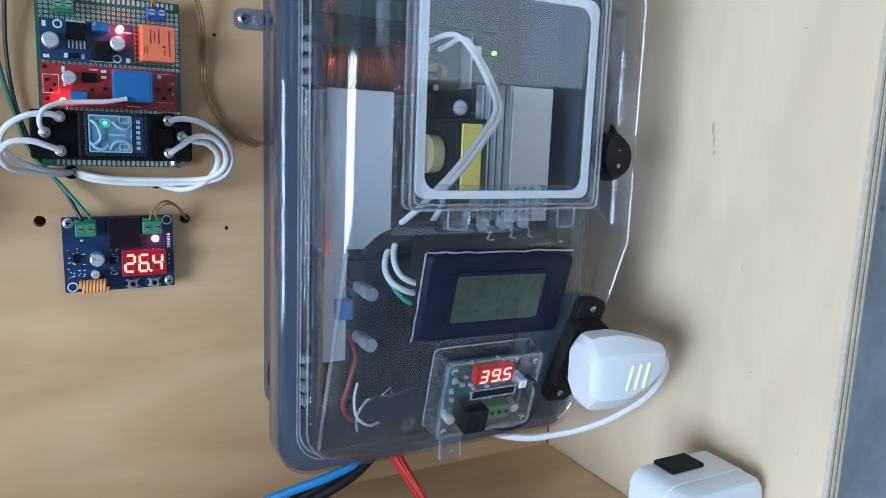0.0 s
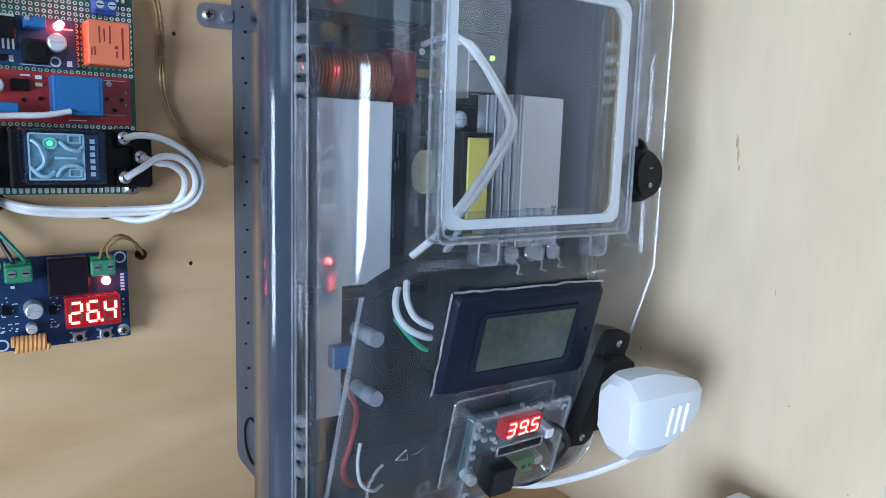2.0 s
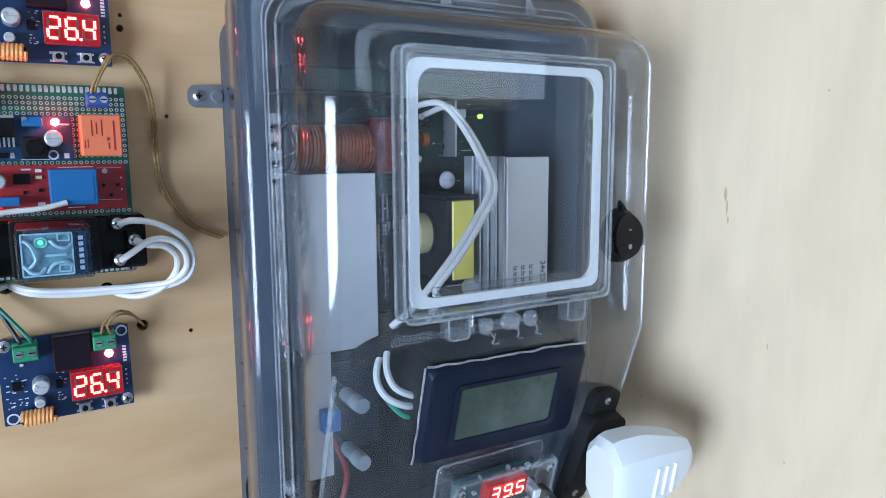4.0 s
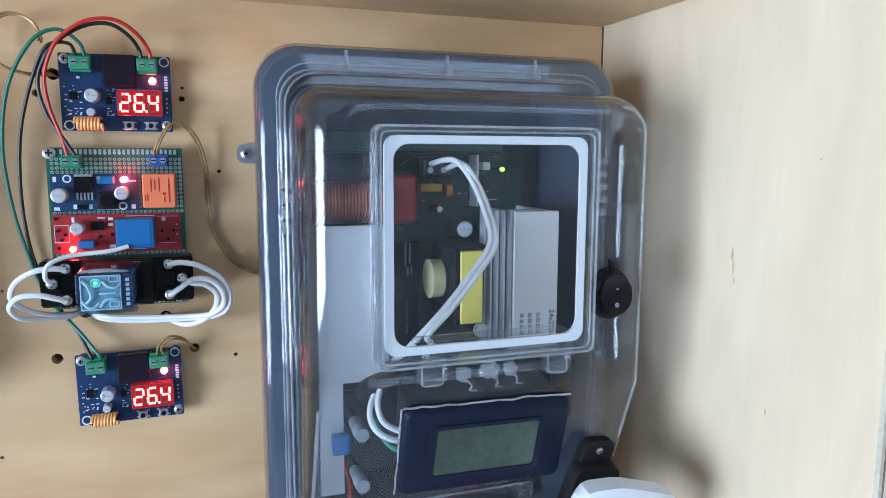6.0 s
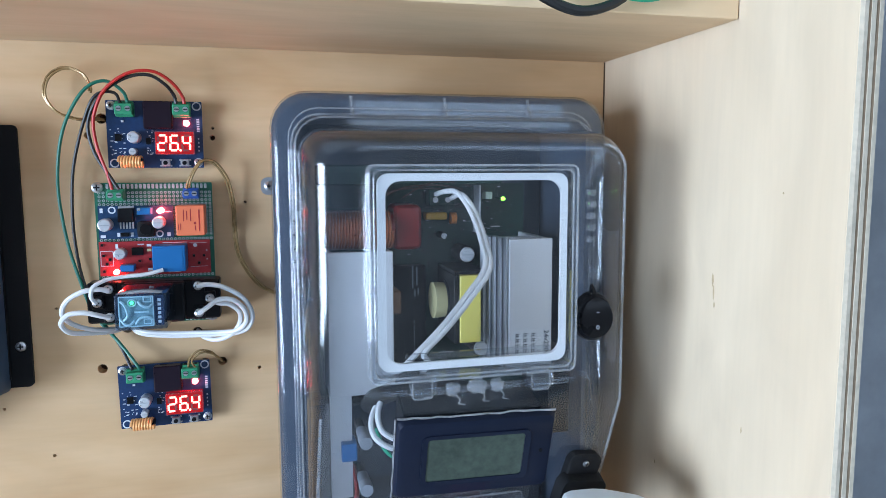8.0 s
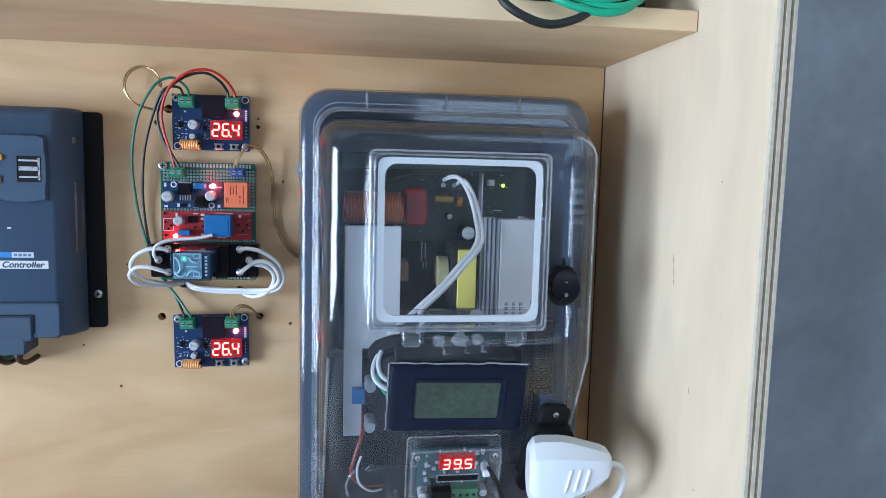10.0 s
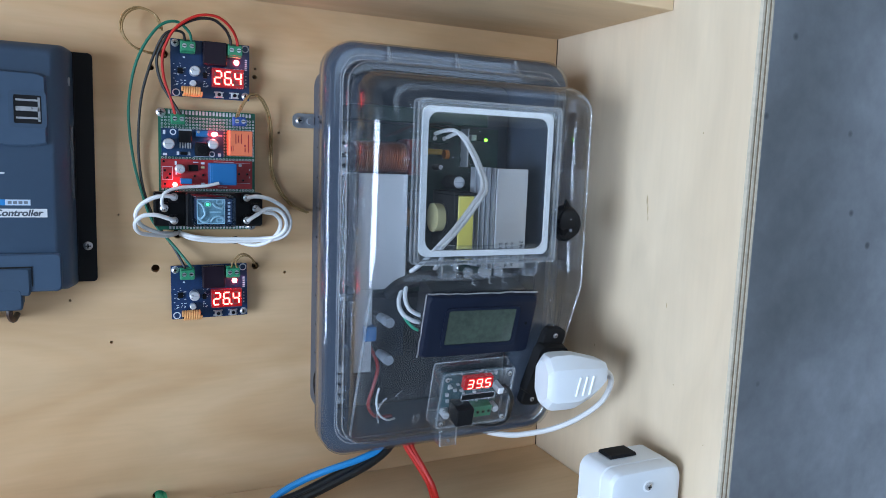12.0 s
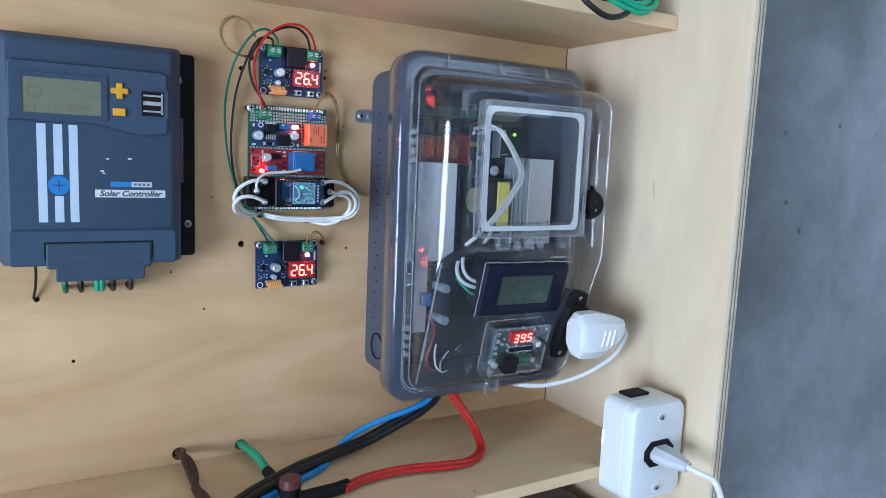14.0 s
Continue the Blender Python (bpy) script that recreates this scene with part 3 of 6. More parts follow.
# ---- voltage protection modules ----
def voltage_module(x, z, label):
    """A blue charge module on standoffs: two terminals, relay, coil, capacitors, three-figure display and two buttons. Origin: middle of the board, on the panel."""
    w, h = 0.0590, 0.0435
    m = thing("voltage_module", (x, 0, z), label, "circuit module", "charge control modules")

    def P(fx, fz):
        return -w / 2 + w * fx, h / 2 - h * fz

    part("circuit_board", slab([(-w / 2, w / 2, -h / 2, h / 2, 0.0065), (-w / 2, w / 2, -h / 2, h / 2, 0.0081)], 0.0006, 2), PCB_B, m, local=True)
    for fx, fz in ((0.055, 0.075), (0.945, 0.92), (0.945, 0.07), (0.065, 0.93)):
        px, pz = P(fx, fz)
        part("standoff", out(px, pz, 0.0003, 0.0065, 0.0026, n=10), BLACK, m, local=True)
        part("hole_pad", ring((px - 0.0029, px + 0.0029, pz - 0.0029, pz + 0.0029), (px - 0.0021, px + 0.0021, pz - 0.0021, pz + 0.0021), 0.00289, 0.00209, 0.0081, 0.0083, 5), SILK, m, local=True)
    for fx, fz in ((0.055, 0.075), (0.945, 0.92)):
        px, pz = P(fx, fz)
        screw(m, px, pz, 0.0083, 0.0026, local=True)
    for fx in (0.205, 0.795):
        px, pz = P(fx, 0.135)
        terminal(m, px, pz, TERM_G, 2, 0.0108, 0.0098, 0.0081, 0.0095)
    px, pz = P(0.545, 0.215)
    part("relay", box(px - 0.0088, px + 0.0088, pz - 0.0090, pz + 0.0088, 0.0081, 0.0150, 0.0007), RELAY_P, m, "dark plum relay block", local=True)
    px, pz = P(0.83, 0.325)
    led = part("indicator_led", out(px, pz, 0.0081, 0.0110, 0.0021, 0.0016, 14), LED_R, m, "lit red indicator", local=True)
    px, pz = P(0.165, 0.31)
    part("resistor", box(px - 0.0008, px + 0.0008, pz - 0.0006, pz + 0.0006, 0.0081, 0.0088), SILK, m, local=True)
    px, pz = P(0.29, 0.55)
    can(m, px, pz, 0.0081, 0.0039, 0.0095)
    px, pz = P(0.27, 0.76)
    can(m, px, pz, 0.0081, 0.0024, 0.0060)
    px, pz = P(0.25, 0.91)
    coil(m, px - 0.0080, px + 0.0080, pz - 0.0042, pz + 0.0042, 0.0083, 0.0185, 8, COPPER)
    px, pz = P(0.71, 0.63)
    disp = part("display", box(px - 0.0119, px + 0.0119, pz - 0.0073, pz + 0.0073, 0.0081, 0.0145, 0.0003), DISP_R, m, "red figure display", local=True)
    part("display_rim", ring((px - 0.0121, px + 0.0121, pz - 0.0075, pz + 0.0075), (px - 0.0116, px + 0.0116, pz - 0.0070, pz + 0.0070), 0.0003, 0.0002, 0.0135, 0.0147, 2), CLEAR_C, disp, local=True)
    for i, ch in enumerate("264"):
        digit(ch, px - 0.0077 + 0.0075 * i, pz, 0.0047, 0.0096, 0.01455, disp, i == 1)
    for fx in (0.60, 0.80):
        px, pz = P(fx, 0.925)
        b = part("push_button", box(px - 0.0026, px + 0.0026, pz - 0.0024, pz + 0.0024, 0.0081, 0.0112, 0.0003), SOLDER, m, "metal topped push button", local=True)
        part("plunger", out(px, pz, 0.0112, 0.0128, 0.0014, n=12), BLACK, b, local=True)
        legs = bmesh.new()
        for lx, lz in ((-0.0031, 0.0019), (0.0031, 0.0019), (-0.0031, -0.0019), (0.0031, -0.0019)):
            box(px + lx - 0.0006, px + lx + 0.0006, pz + lz - 0.0005, pz + lz + 0.0005, 0.0081, 0.0086, bm=legs)
        part("button_legs", legs, SOLDER, b, local=True)
    px, pz = P(0.085, 0.55)
    part("chip", box(px - 0.0002, px + 0.0038, pz - 0.0022, pz + 0.0022, 0.0081, 0.0096, 0.0002), BLACK, m, local=True)
    px, pz = P(0.42, 0.60)
    part("chip", box(px - 0.0012, px + 0.0018, pz - 0.0022, pz + 0.0022, 0.0081, 0.0092, 0.0002), BLACK, m, local=True)
    rng = random.Random(5)
    rows = []
    for i in range(26):
        fx, fz = rng.uniform(0.03, 0.17), rng.uniform(0.42, 0.82)
        px, pz = P(fx, fz)
        rows.append((px, px + rng.uniform(0.0006, 0.0018), pz, pz + 0.0005))
    for i in range(16):
        px, pz = P(rng.uniform(0.40, 0.47), rng.uniform(0.44, 0.80))
        rows.append((px, px + rng.uniform(0.0005, 0.0014), pz, pz + 0.0005))
    for i in range(6):
        px, pz = P(0.955, 0.27 + 0.035 * i)
        rows.append((px - 0.0009, px + 0.0009, pz - 0.0005, pz + 0.0005))
    for i in range(4):
        px, pz = P(0.955, 0.56 + 0.06 * i)
        rows.append((px - 0.0004, px + 0.0004, pz - 0.0005, pz + 0.0005))
    bars(rows, 0.0081, SILK, m, local=True)
    return m


module = voltage_module(-0.3270, 0.3765, "blue charge module showing 26.4 in red figures on plywood")
copy_thing(module, pose(-0.3285, 0, 0.2005, 0, -0.8, 0))


# ---- relay driver on perforated board ----
perf = thing("relay_board", (-0.3295, 0, 0.298), "green perforated board carrying relays and converter modules", "circuit board")
part("perfboard", slab([(-0.366, -0.293, 0.251, 0.345, 0.0070), (-0.366, -0.293, 0.251, 0.345, 0.0086)], 0.0008, 2), PCB_G, perf)
for px, pz in ((-0.364, 0.342), (-0.296, 0.254)):
    part("standoff", out(px, pz, 0.0003, 0.0070, 0.0030, n=10), BLACK, perf)
    screw(perf, px, pz, 0.0086, 0.0036)
pads = bmesh.new()
cols = [-0.3632 + 0.00254 * i for i in range(28)]


def pad(x, z, bm):
    a = [(x + 0.00095 * math.cos(k * math.pi / 4), z + 0.00095 * math.sin(k * math.pi / 4)) for k in range(8)]
    b = [(x + 0.00048 * math.cos(k * math.pi / 4), z + 0.00048 * math.sin(k * math.pi / 4)) for k in range(8)]
    loft([[(p, -0.0085, q) for p, q in a], [(p, -0.0088, q) for p, q in a], [(p, -0.0088, q) for p, q in b], [(p, -0.0085, q) for p, q in b]], False, False, bm)


for px in cols:
    for pz in (0.3385, 0.3360, 0.3334, 0.3309, 0.3074, 0.2828, 0.2803):
        pad(px, pz, pads)
for px in cols[18:]:
    for k in range(8):
        pad(px, 0.3284 - 0.00254 * k, pads)
tagged(part("solder_plating", pads, SOLDER, perf), kind="stuff")
first = None
for px in cols[2:27]:
    for pz in (0.3427, 0.2531):
        if first is None:
            first = part("edge_pad", box(-0.0008, 0.0008, -0.0016, 0.0016, 0.0, 0.0003, 0.0004), SOLDER, perf, local=True)
            strip = first
        else:
            strip = new("edge_pad", first.data)
            strip.parent = perf
        strip.location = (px + 0.3295, -0.0085, pz - 0.298)
terminal(perf, -0.3520, 0.3372, TERM_G, 2, 0.0100, 0.0078, 0.0086, 0.0100, local=False)
terminal(perf, -0.3060, 0.3378, TERM_B, 2, 0.0100, 0.0070, 0.0086, 0.0095, local=False)

buck = part("converter_board", box(-0.3640, -0.3180, 0.3085, 0.3300, 0.0096, 0.0112), PCB_B2, perf, "small blue converter board")
can(buck, -0.3590, 0.3180, 0.0112, 0.0042, 0.0085, local=False)
can(buck, -0.3265, 0.3190, 0.0112, 0.0040, 0.0085, local=False)
part("regulator", box(-0.3515, -0.3420, 0.3195, 0.3285, 0.0112, 0.0155, 0.0004), BLACK, buck)
part("regulator_tab", box(-0.3515, -0.3420, 0.3285, 0.3298, 0.0112, 0.0125), SOLDER, buck)
legs = bmesh.new()
for i in range(5):
    box(-0.3509 + 0.0019 * i, -0.3500 + 0.0019 * i, 0.3150, 0.3195, 0.0112, 0.0125, bm=legs)
part("regulator_legs", legs, SOLDER, buck)
core = part("inductor", box(-0.3400, -0.3290, 0.3095, 0.3200, 0.0112, 0.0175, 0.0022, 2), BLACK_M, buck)
part("inductor_top", out(-0.3345, 0.31475, 0.0175, 0.0180, 0.0038, 0.0036, 18), BLACK, core)
part("trimmer", box(-0.3390, -0.3305, 0.3245, 0.3290, 0.0112, 0.0200, 0.0003), RELAY_B, buck)
part("trimmer_screw", out(-0.3378, 0.3279, 0.0200, 0.0206, 0.0011, n=10), STEEL, buck)
# dome enlarged to imitate the halo of glare
part("indicator_led", out(-0.3252, 0.3268, 0.0112, 0.0210, 0.0019, 0.0016, 14), LED_R, buck, "lit red indicator")
part("diode", box(-0.3505, -0.3455, 0.3100, 0.3124, 0.0112, 0.0135, 0.0003), BLACK, buck)
for px, pz in ((-0.3555, 0.3273), (-0.3268, 0.3112)):
    part("hole_pad", ring((px - 0.0024, px + 0.0024, pz - 0.0024, pz + 0.0024), (px - 0.0015, px + 0.0015, pz - 0.0015, pz + 0.0015), 0.00239, 0.00149, 0.0112, 0.0115, 5), SILK, buck)
bars([(-0.3628, -0.3610, 0.3255, 0.3285), (-0.3530, -0.3512, 0.3098, 0.3124), (-0.3448, -0.3430, 0.3098, 0.3124), (-0.3630, -0.3600, 0.3092, 0.3110), (-0.3222, -0.3200, 0.3095, 0.3120), (-0.3245, -0.3190, 0.3255, 0.3262), (-0.3405, -0.3285, 0.3089, 0.3092)], 0.0112, SILK, buck)

orr = part("orange_relay", box(-0.3150, -0.2972, 0.3105, 0.3302, 0.0088, 0.0235, 0.0006), RELAY_O, perf, "orange sealed relay")
bars([(-0.3010, -0.3002, 0.3135, 0.3275), (-0.3035, -0.3028, 0.3140, 0.3170), (-0.3040, -0.3026, 0.3180, 0.3195), (-0.3062, -0.3056, 0.3200, 0.3280), (-0.3085, -0.3079, 0.3210, 0.3265), (-0.3105, -0.3099, 0.3200, 0.3275), (-0.3125, -0.3120, 0.3145, 0.3185), (-0.3138, -0.3133, 0.3145, 0.3180)], 0.0235, PCB_R, orr)

redb = part("timer_board", box(-0.3645, -0.2955, 0.2840, 0.3065, 0.0096, 0.0112), PCB_R, perf, "red relay timer board")
can(redb, -0.3510, 0.2990, 0.0112, 0.0037, 0.0080, local=False)
blr = part("blue_relay", box(-0.3300, -0.3098, 0.2875, 0.3045, 0.0112, 0.0265, 0.0005), RELAY_B, redb, "bright blue relay cube")
part("relay_cap", box(-0.3284, -0.3114, 0.2889, 0.3031, 0.0265, 0.0268, 0.0002), RELAY_B, blr)
part("trimmer", box(-0.3510, -0.3425, 0.2875, 0.2918, 0.0112, 0.0190, 0.0003), RELAY_B, redb)
part("timer_chip", box(-0.3445, -0.3375, 0.2975, 0.3025, 0.0112, 0.0135, 0.0002), BLACK, redb)
part("indicator_led", out(-0.3545, 0.2866, 0.0112, 0.0150, 0.0018, 0.0015, 14), LED_R, redb, "lit red indicator")
part("resistor", box(-0.3352, -0.3325, 0.3030, 0.3046, 0.0112, 0.0122), SILK, redb)
part("transistor", box(-0.3352, -0.3325, 0.2998, 0.3014, 0.0112, 0.0122), CREAM, redb)
part("hole_pad", out(-0.3050, 0.3030, 0.0112, 0.0115, 0.0013, n=12), SILK, redb)
bars([(-0.3638, -0.3560, 0.3003, 0.3006), (-0.3638, -0.3560, 0.2905, 0.2908), (-0.3563, -0.3560, 0.2905, 0.3006), (-0.3638, -0.3635, 0.2905, 0.3006), (-0.3540, -0.3528, 0.2945, 0.2985), (-0.3545, -0.3530, 0.3020, 0.3050), (-0.3410, -0.3370, 0.3040, 0.3048), (-0.3352, -0.3320, 0.2868, 0.2885), (-0.3225, -0.3150, 0.2852, 0.2856), (-0.3255, -0.3100, 0.3050, 0.3054), (-0.3085, -0.2975, 0.3045, 0.3047), (-0.3085, -0.2975, 0.2885, 0.2887), (-0.2980, -0.2974, 0.2990, 0.3000), (-0.2980, -0.2974, 0.2930, 0.2940)], 0.0112, SILK, redb)
comps = bmesh.new()
for px, pz in ((-0.3625, 0.3045), (-0.3618, 0.2975), (-0.3580, 0.2950), (-0.3600, 0.2920), (-0.3400, 0.2935), (-0.3335, 0.2945), (-0.3060, 0.2960), (-0.3028, 0.2910), (-0.2995, 0.2960), (-0.3618, 0.2872)):
    box(px - 0.0008, px + 0.0008, pz - 0.0008, pz + 0.0008, 0.0112, 0.0122, bm=comps)
tagged(part("surface_parts", comps, BLACK, redb), kind="stuff")

base = part("relay_socket", box(-0.3705, -0.2895, 0.2552, 0.2815, 0.0095, 0.0250, 0.0012), BLACK, perf, "black screw relay socket")
part("socket_tower", box(-0.3480, -0.3110, 0.2555, 0.2815, 0.0250, 0.0330, 0.0010), BLACK, base)
for px in (-0.3565, -0.3635, -0.3025, -0.2955):
    for pz in (0.2780, 0.2600) if px in (-0.3565, -0.3025) else (0.2695,):
        part("socket_step", box(px - 0.0036, px + 0.0036, pz - 0.0042, pz + 0.0042, 0.0250, 0.0290, 0.0006), BLACK, base)
        screw(base, px, pz, 0.0290, 0.0030, "terminal_screw")
RELAY_L = plain("relay_pale_plastic", (0.50, 0.66, 0.72), 0.3, vary=0.2, scale=300)
shell = part("relay_cover", slab([(-0.3458, -0.3165, 0.2590, 0.2812, 0.0330), (-0.3455, -0.3168, 0.2593, 0.2809, 0.0690), (-0.3447, -0.3176, 0.2601, 0.2801, 0.0700)], 0.0012, 3), CLEAR_B, perf, "clear blue plug-in relay cover")
part("relay_core", box(-0.3425, -0.3195, 0.2615, 0.2785, 0.0332, 0.0560, 0.0010), plain("relay_inner_blue", (0.012, 0.03, 0.075), 0.4), shell)
part("relay_face", box(-0.3435, -0.3245, 0.2612, 0.2790, 0.0655, 0.0672, 0.0004), plain("relay_inner_grey", (0.20, 0.31, 0.35), 0.35, vary=0.6, scale=260), shell)
part("relay_side_label", box(-0.3235, -0.3190, 0.2612, 0.2790, 0.0655, 0.0665), plain("relay_label_navy", (0.01, 0.02, 0.06), 0.4), shell)
bars([(-0.3222, -0.3204, 0.2625 + 0.0026 * i, 0.2642 + 0.0026 * i) for i in range(6)], 0.0665, SILK, shell)
part("indicator_led", out(-0.3363, 0.2753, 0.0672, 0.0690, 0.0011, 0.0009, 12), LED_G2, shell, "lit green indicator")
for pts in ([(-0.3425, -0.0678, 0.2765), (-0.3400, -0.0690, 0.2740), (-0.3385, -0.0690, 0.2680), (-0.3420, -0.0680, 0.2640)],
            [(-0.3330, -0.0678, 0.2760), (-0.3305, -0.0690, 0.2735), (-0.3270, -0.0690, 0.2725), (-0.3250, -0.0680, 0.2740)],
            [(-0.3345, -0.0678, 0.2625), (-0.3320, -0.0690, 0.2660), (-0.3280, -0.0690, 0.2668), (-0.3250, -0.0680, 0.2650)],
            [(-0.3430, -0.0678, 0.2660), (-0.3405, -0.0690, 0.2630), (-0.3375, -0.0690, 0.2625), (-0.3350, -0.0680, 0.2645)]):
    part("coil_lead", tube(pts, 0.0008, 6, 4), RELAY_L, shell)
part("contact_bar", box(-0.3350, -0.3270, 0.2692, 0.2702, 0.0672, 0.0682), RELAY_L, shell)
part("face_edge", ring((-0.3437, -0.3243, 0.2610, 0.2792), (-0.3431, -0.3249, 0.2616, 0.2786), 0.0006, 0.0004, 0.0668, 0.0680, 3), RELAY_L, shell)
for qx, qz in ((-0.3302, 0.2754), (-0.3302, 0.2622)):
    part("contact_block", ring((qx, qx + 0.0048, qz, qz + 0.0034), (qx + 0.0006, qx + 0.0042, qz + 0.0006, qz + 0.0028), 0.0004, 0.0003, 0.0672, 0.0680, 3), RELAY_L, shell)
part("led_holder", ring((-0.3388, -0.3338, 0.2731, 0.2775), (-0.3382, -0.3344, 0.2737, 0.2769), 0.0020, 0.0016, 0.0672, 0.0682, 4), RELAY_L, shell)

# wires of the modules
wire("green_wire", [(-0.3415, -0.015, 0.395), (-0.344, -0.018, 0.403), (-0.354, -0.020, 0.409), (-0.367, -0.020, 0.402), (-0.3805, -0.016, 0.378), (-0.3865, -0.011, 0.345), (-0.3845, -0.007, 0.310), (-0.379, -0.005, 0.283), (-0.371, -0.005, 0.258), (-0.3555, -0.009, 0.238), (-0.345, -0.014, 0.224), (-0.343, -0.014, 0.2205)], 0.00105, GREEN_W, "thin green wire looping between the modules")
wire("black_wire", [(-0.3460, -0.015, 0.395), (-0.349, -0.018, 0.402), (-0.360, -0.018, 0.400), (-0.3685, -0.014, 0.384), (-0.3770, -0.010, 0.355), (-0.3800, -0.007, 0.325), (-0.3795, -0.0045, 0.300), (-0.376, -0.004, 0.278), (-0.368, -0.004, 0.256), (-0.356, -0.008, 0.237), (-0.3490, -0.014, 0.2235), (-0.3480, -0.014, 0.2205)], 0.00100, BLACK_W, "thin black wire looping between the modules")
wire("red_wire", [(-0.3075, -0.015, 0.395), (-0.3085, -0.016, 0.401), (-0.314, -0.021, 0.409), (-0.324, -0.024, 0.4150), (-0.337, -0.024, 0.4145), (-0.349, -0.022, 0.408), (-0.357, -0.020, 0.399), (-0.3625, -0.016, 0.384), (-0.3615, -0.013, 0.367), (-0.3565, -0.013, 0.351), (-0.3540, -0.014, 0.3405)], 0.00105, RED_W, "thin red wire arching over the module")
wire("black_wire", [(-0.3125, -0.015, 0.395), (-0.3135, -0.016, 0.401), (-0.318, -0.020, 0.4075), (-0.327, -0.022, 0.4130), (-0.339, -0.021, 0.412), (-0.352, -0.019, 0.405), (-0.361, -0.017, 0.395), (-0.3665, -0.013, 0.381), (-0.3635, -0.012, 0.364), (-0.3550, -0.013, 0.349), (-0.3500, -0.014, 0.3405)], 0.00110, BLACK_W, "thin black wire arching over the module")
loop = [(-0.3605, 0.006, 0.3870), (-0.3630, -0.006, 0.3868), (-0.3720, -0.010, 0.3860), (-0.3840, -0.012, 0.3900), (-0.3910, -0.012, 0.4000), (-0.3890, -0.011, 0.4115), (-0.3800, -0.010, 0.4180), (-0.3690, -0.012, 0.4150), (-0.3645, -0.014, 0.4070), (-0.3640, -0.016, 0.4030)]
wire("gold_twin_wire", loop, 0.0007, GOLD_W, "clear gold twin wire in a round loop")
wire("gold_twin_wire", shifted(loop, 0.0013, -0.0004, -0.0010), 0.0007, GOLD_W, "clear gold twin wire in a round loop")
run = [(-0.3085, -0.014, 0.3410), (-0.3075, -0.016, 0.3450), (-0.3035, -0.018, 0.3530), (-0.2985, -0.0165, 0.3590), (-0.2910, -0.014, 0.3575), (-0.2840, -0.010, 0.3470), (-0.2805, -0.006, 0.3300), (-0.2800, -0.004, 0.3120), (-0.2785, -0.003, 0.2965), (-0.2720, -0.003, 0.2820), (-0.2620, -0.003, 0.2705), (-0.2480, -0.003, 0.2640)]
wire("gold_twin_wire", run, 0.00075, GOLD_W, "clear gold twin wire running along the plywood")
wire("gold_twin_wire", shifted(run, 0.0016, -0.0002, 0.0006), 0.00075, GOLD_W, "clear gold twin wire running along the plywood")
tail = [(-0.3125, -0.014, 0.2200), (-0.3110, -0.017, 0.2265), (-0.3050, -0.016, 0.2315), (-0.2980, -0.011, 0.2290), (-0.2925, -0.003, 0.2215), (-0.2912, 0.006, 0.2190)]
wire("gold_twin_wire", tail, 0.0007, GOLD_W, "clear gold wire tail entering a drilled hole")
wire("gold_twin_wire", shifted([(-0.3085, -0.014, 0.2200)] + tail[1:], 0.0014, -0.0012, -0.0014), 0.0007, GOLD_W, "clear gold wire tail entering a drilled hole")
wl = "white mains cable looped round the relay socket"
wire("white_cable", [(-0.3560, -0.0315, 0.2775), (-0.3615, -0.0345, 0.2790), (-0.3705, -0.0360, 0.2780), (-0.3800, -0.0340, 0.2720), (-0.3835, -0.0310, 0.2635), (-0.3790, -0.0260, 0.2560), (-0.3690, -0.0190, 0.2505), (-0.3580, -0.0090, 0.2480), (-0.3510, 0.0040, 0.2470)], 0.0016, CABLE_W, wl, "cable")
wire("white_cable", [(-0.3560, -0.0315, 0.2600), (-0.3620, -0.0345, 0.2625), (-0.3700, -0.0365, 0.2650), (-0.3790, -0.0360, 0.2640), (-0.3840, -0.0330, 0.2580), (-0.3810, -0.0270, 0.2510), (-0.3720, -0.0180, 0.2480), (-0.3600, -0.0080, 0.2462), (-0.3530, 0.0040, 0.2462)], 0.0016, CABLE_W, wl, "cable")
wire("white_cable", [(-0.3635, -0.0315, 0.2695), (-0.3655, -0.0350, 0.2745), (-0.3635, -0.0360, 0.2810), (-0.3560, -0.0330, 0.2848), (-0.3460, -0.0300, 0.2860), (-0.3340, -0.0290, 0.2868), (-0.3235, -0.0275, 0.2890)], 0.0013, CABLE_W, "thin white cable crossing the red board", "cable")
rl = [(-0.3025, -0.0315, 0.2780), (-0.2960, -0.0350, 0.2795), (-0.2860, -0.0370, 0.2775), (-0.2745, -0.0365, 0.2700), (-0.2690, -0.0340, 0.2590), (-0.2715, -0.0300, 0.2490), (-0.2800, -0.0240, 0.2440), (-0.2920, -0.0180, 0.2425), (-0.3080, -0.0130, 0.2415), (-0.3250, -0.0100, 0.2415), (-0.3420, -0.0070, 0.2435), (-0.3500, 0.0040, 0.2460)]
wire("white_cable", rl, 0.0016, CABLE_W, wl, "cable")
wire("white_cable", [(-0.3025, -0.0315, 0.2600), (-0.2970, -0.0360, 0.2645), (-0.2890, -0.0390, 0.2700), (-0.2800, -0.0390, 0.2690), (-0.2735, -0.0370, 0.2620), (-0.2730, -0.0330, 0.2530), (-0.2800, -0.0280, 0.2465), (-0.2920, -0.0210, 0.2445), (-0.3080, -0.0165, 0.2440), (-0.3250, -0.0125, 0.2440), (-0.3410, -0.0100, 0.2455), (-0.3510, 0.0040, 0.2478)], 0.0016, CABLE_W, wl, "cable")
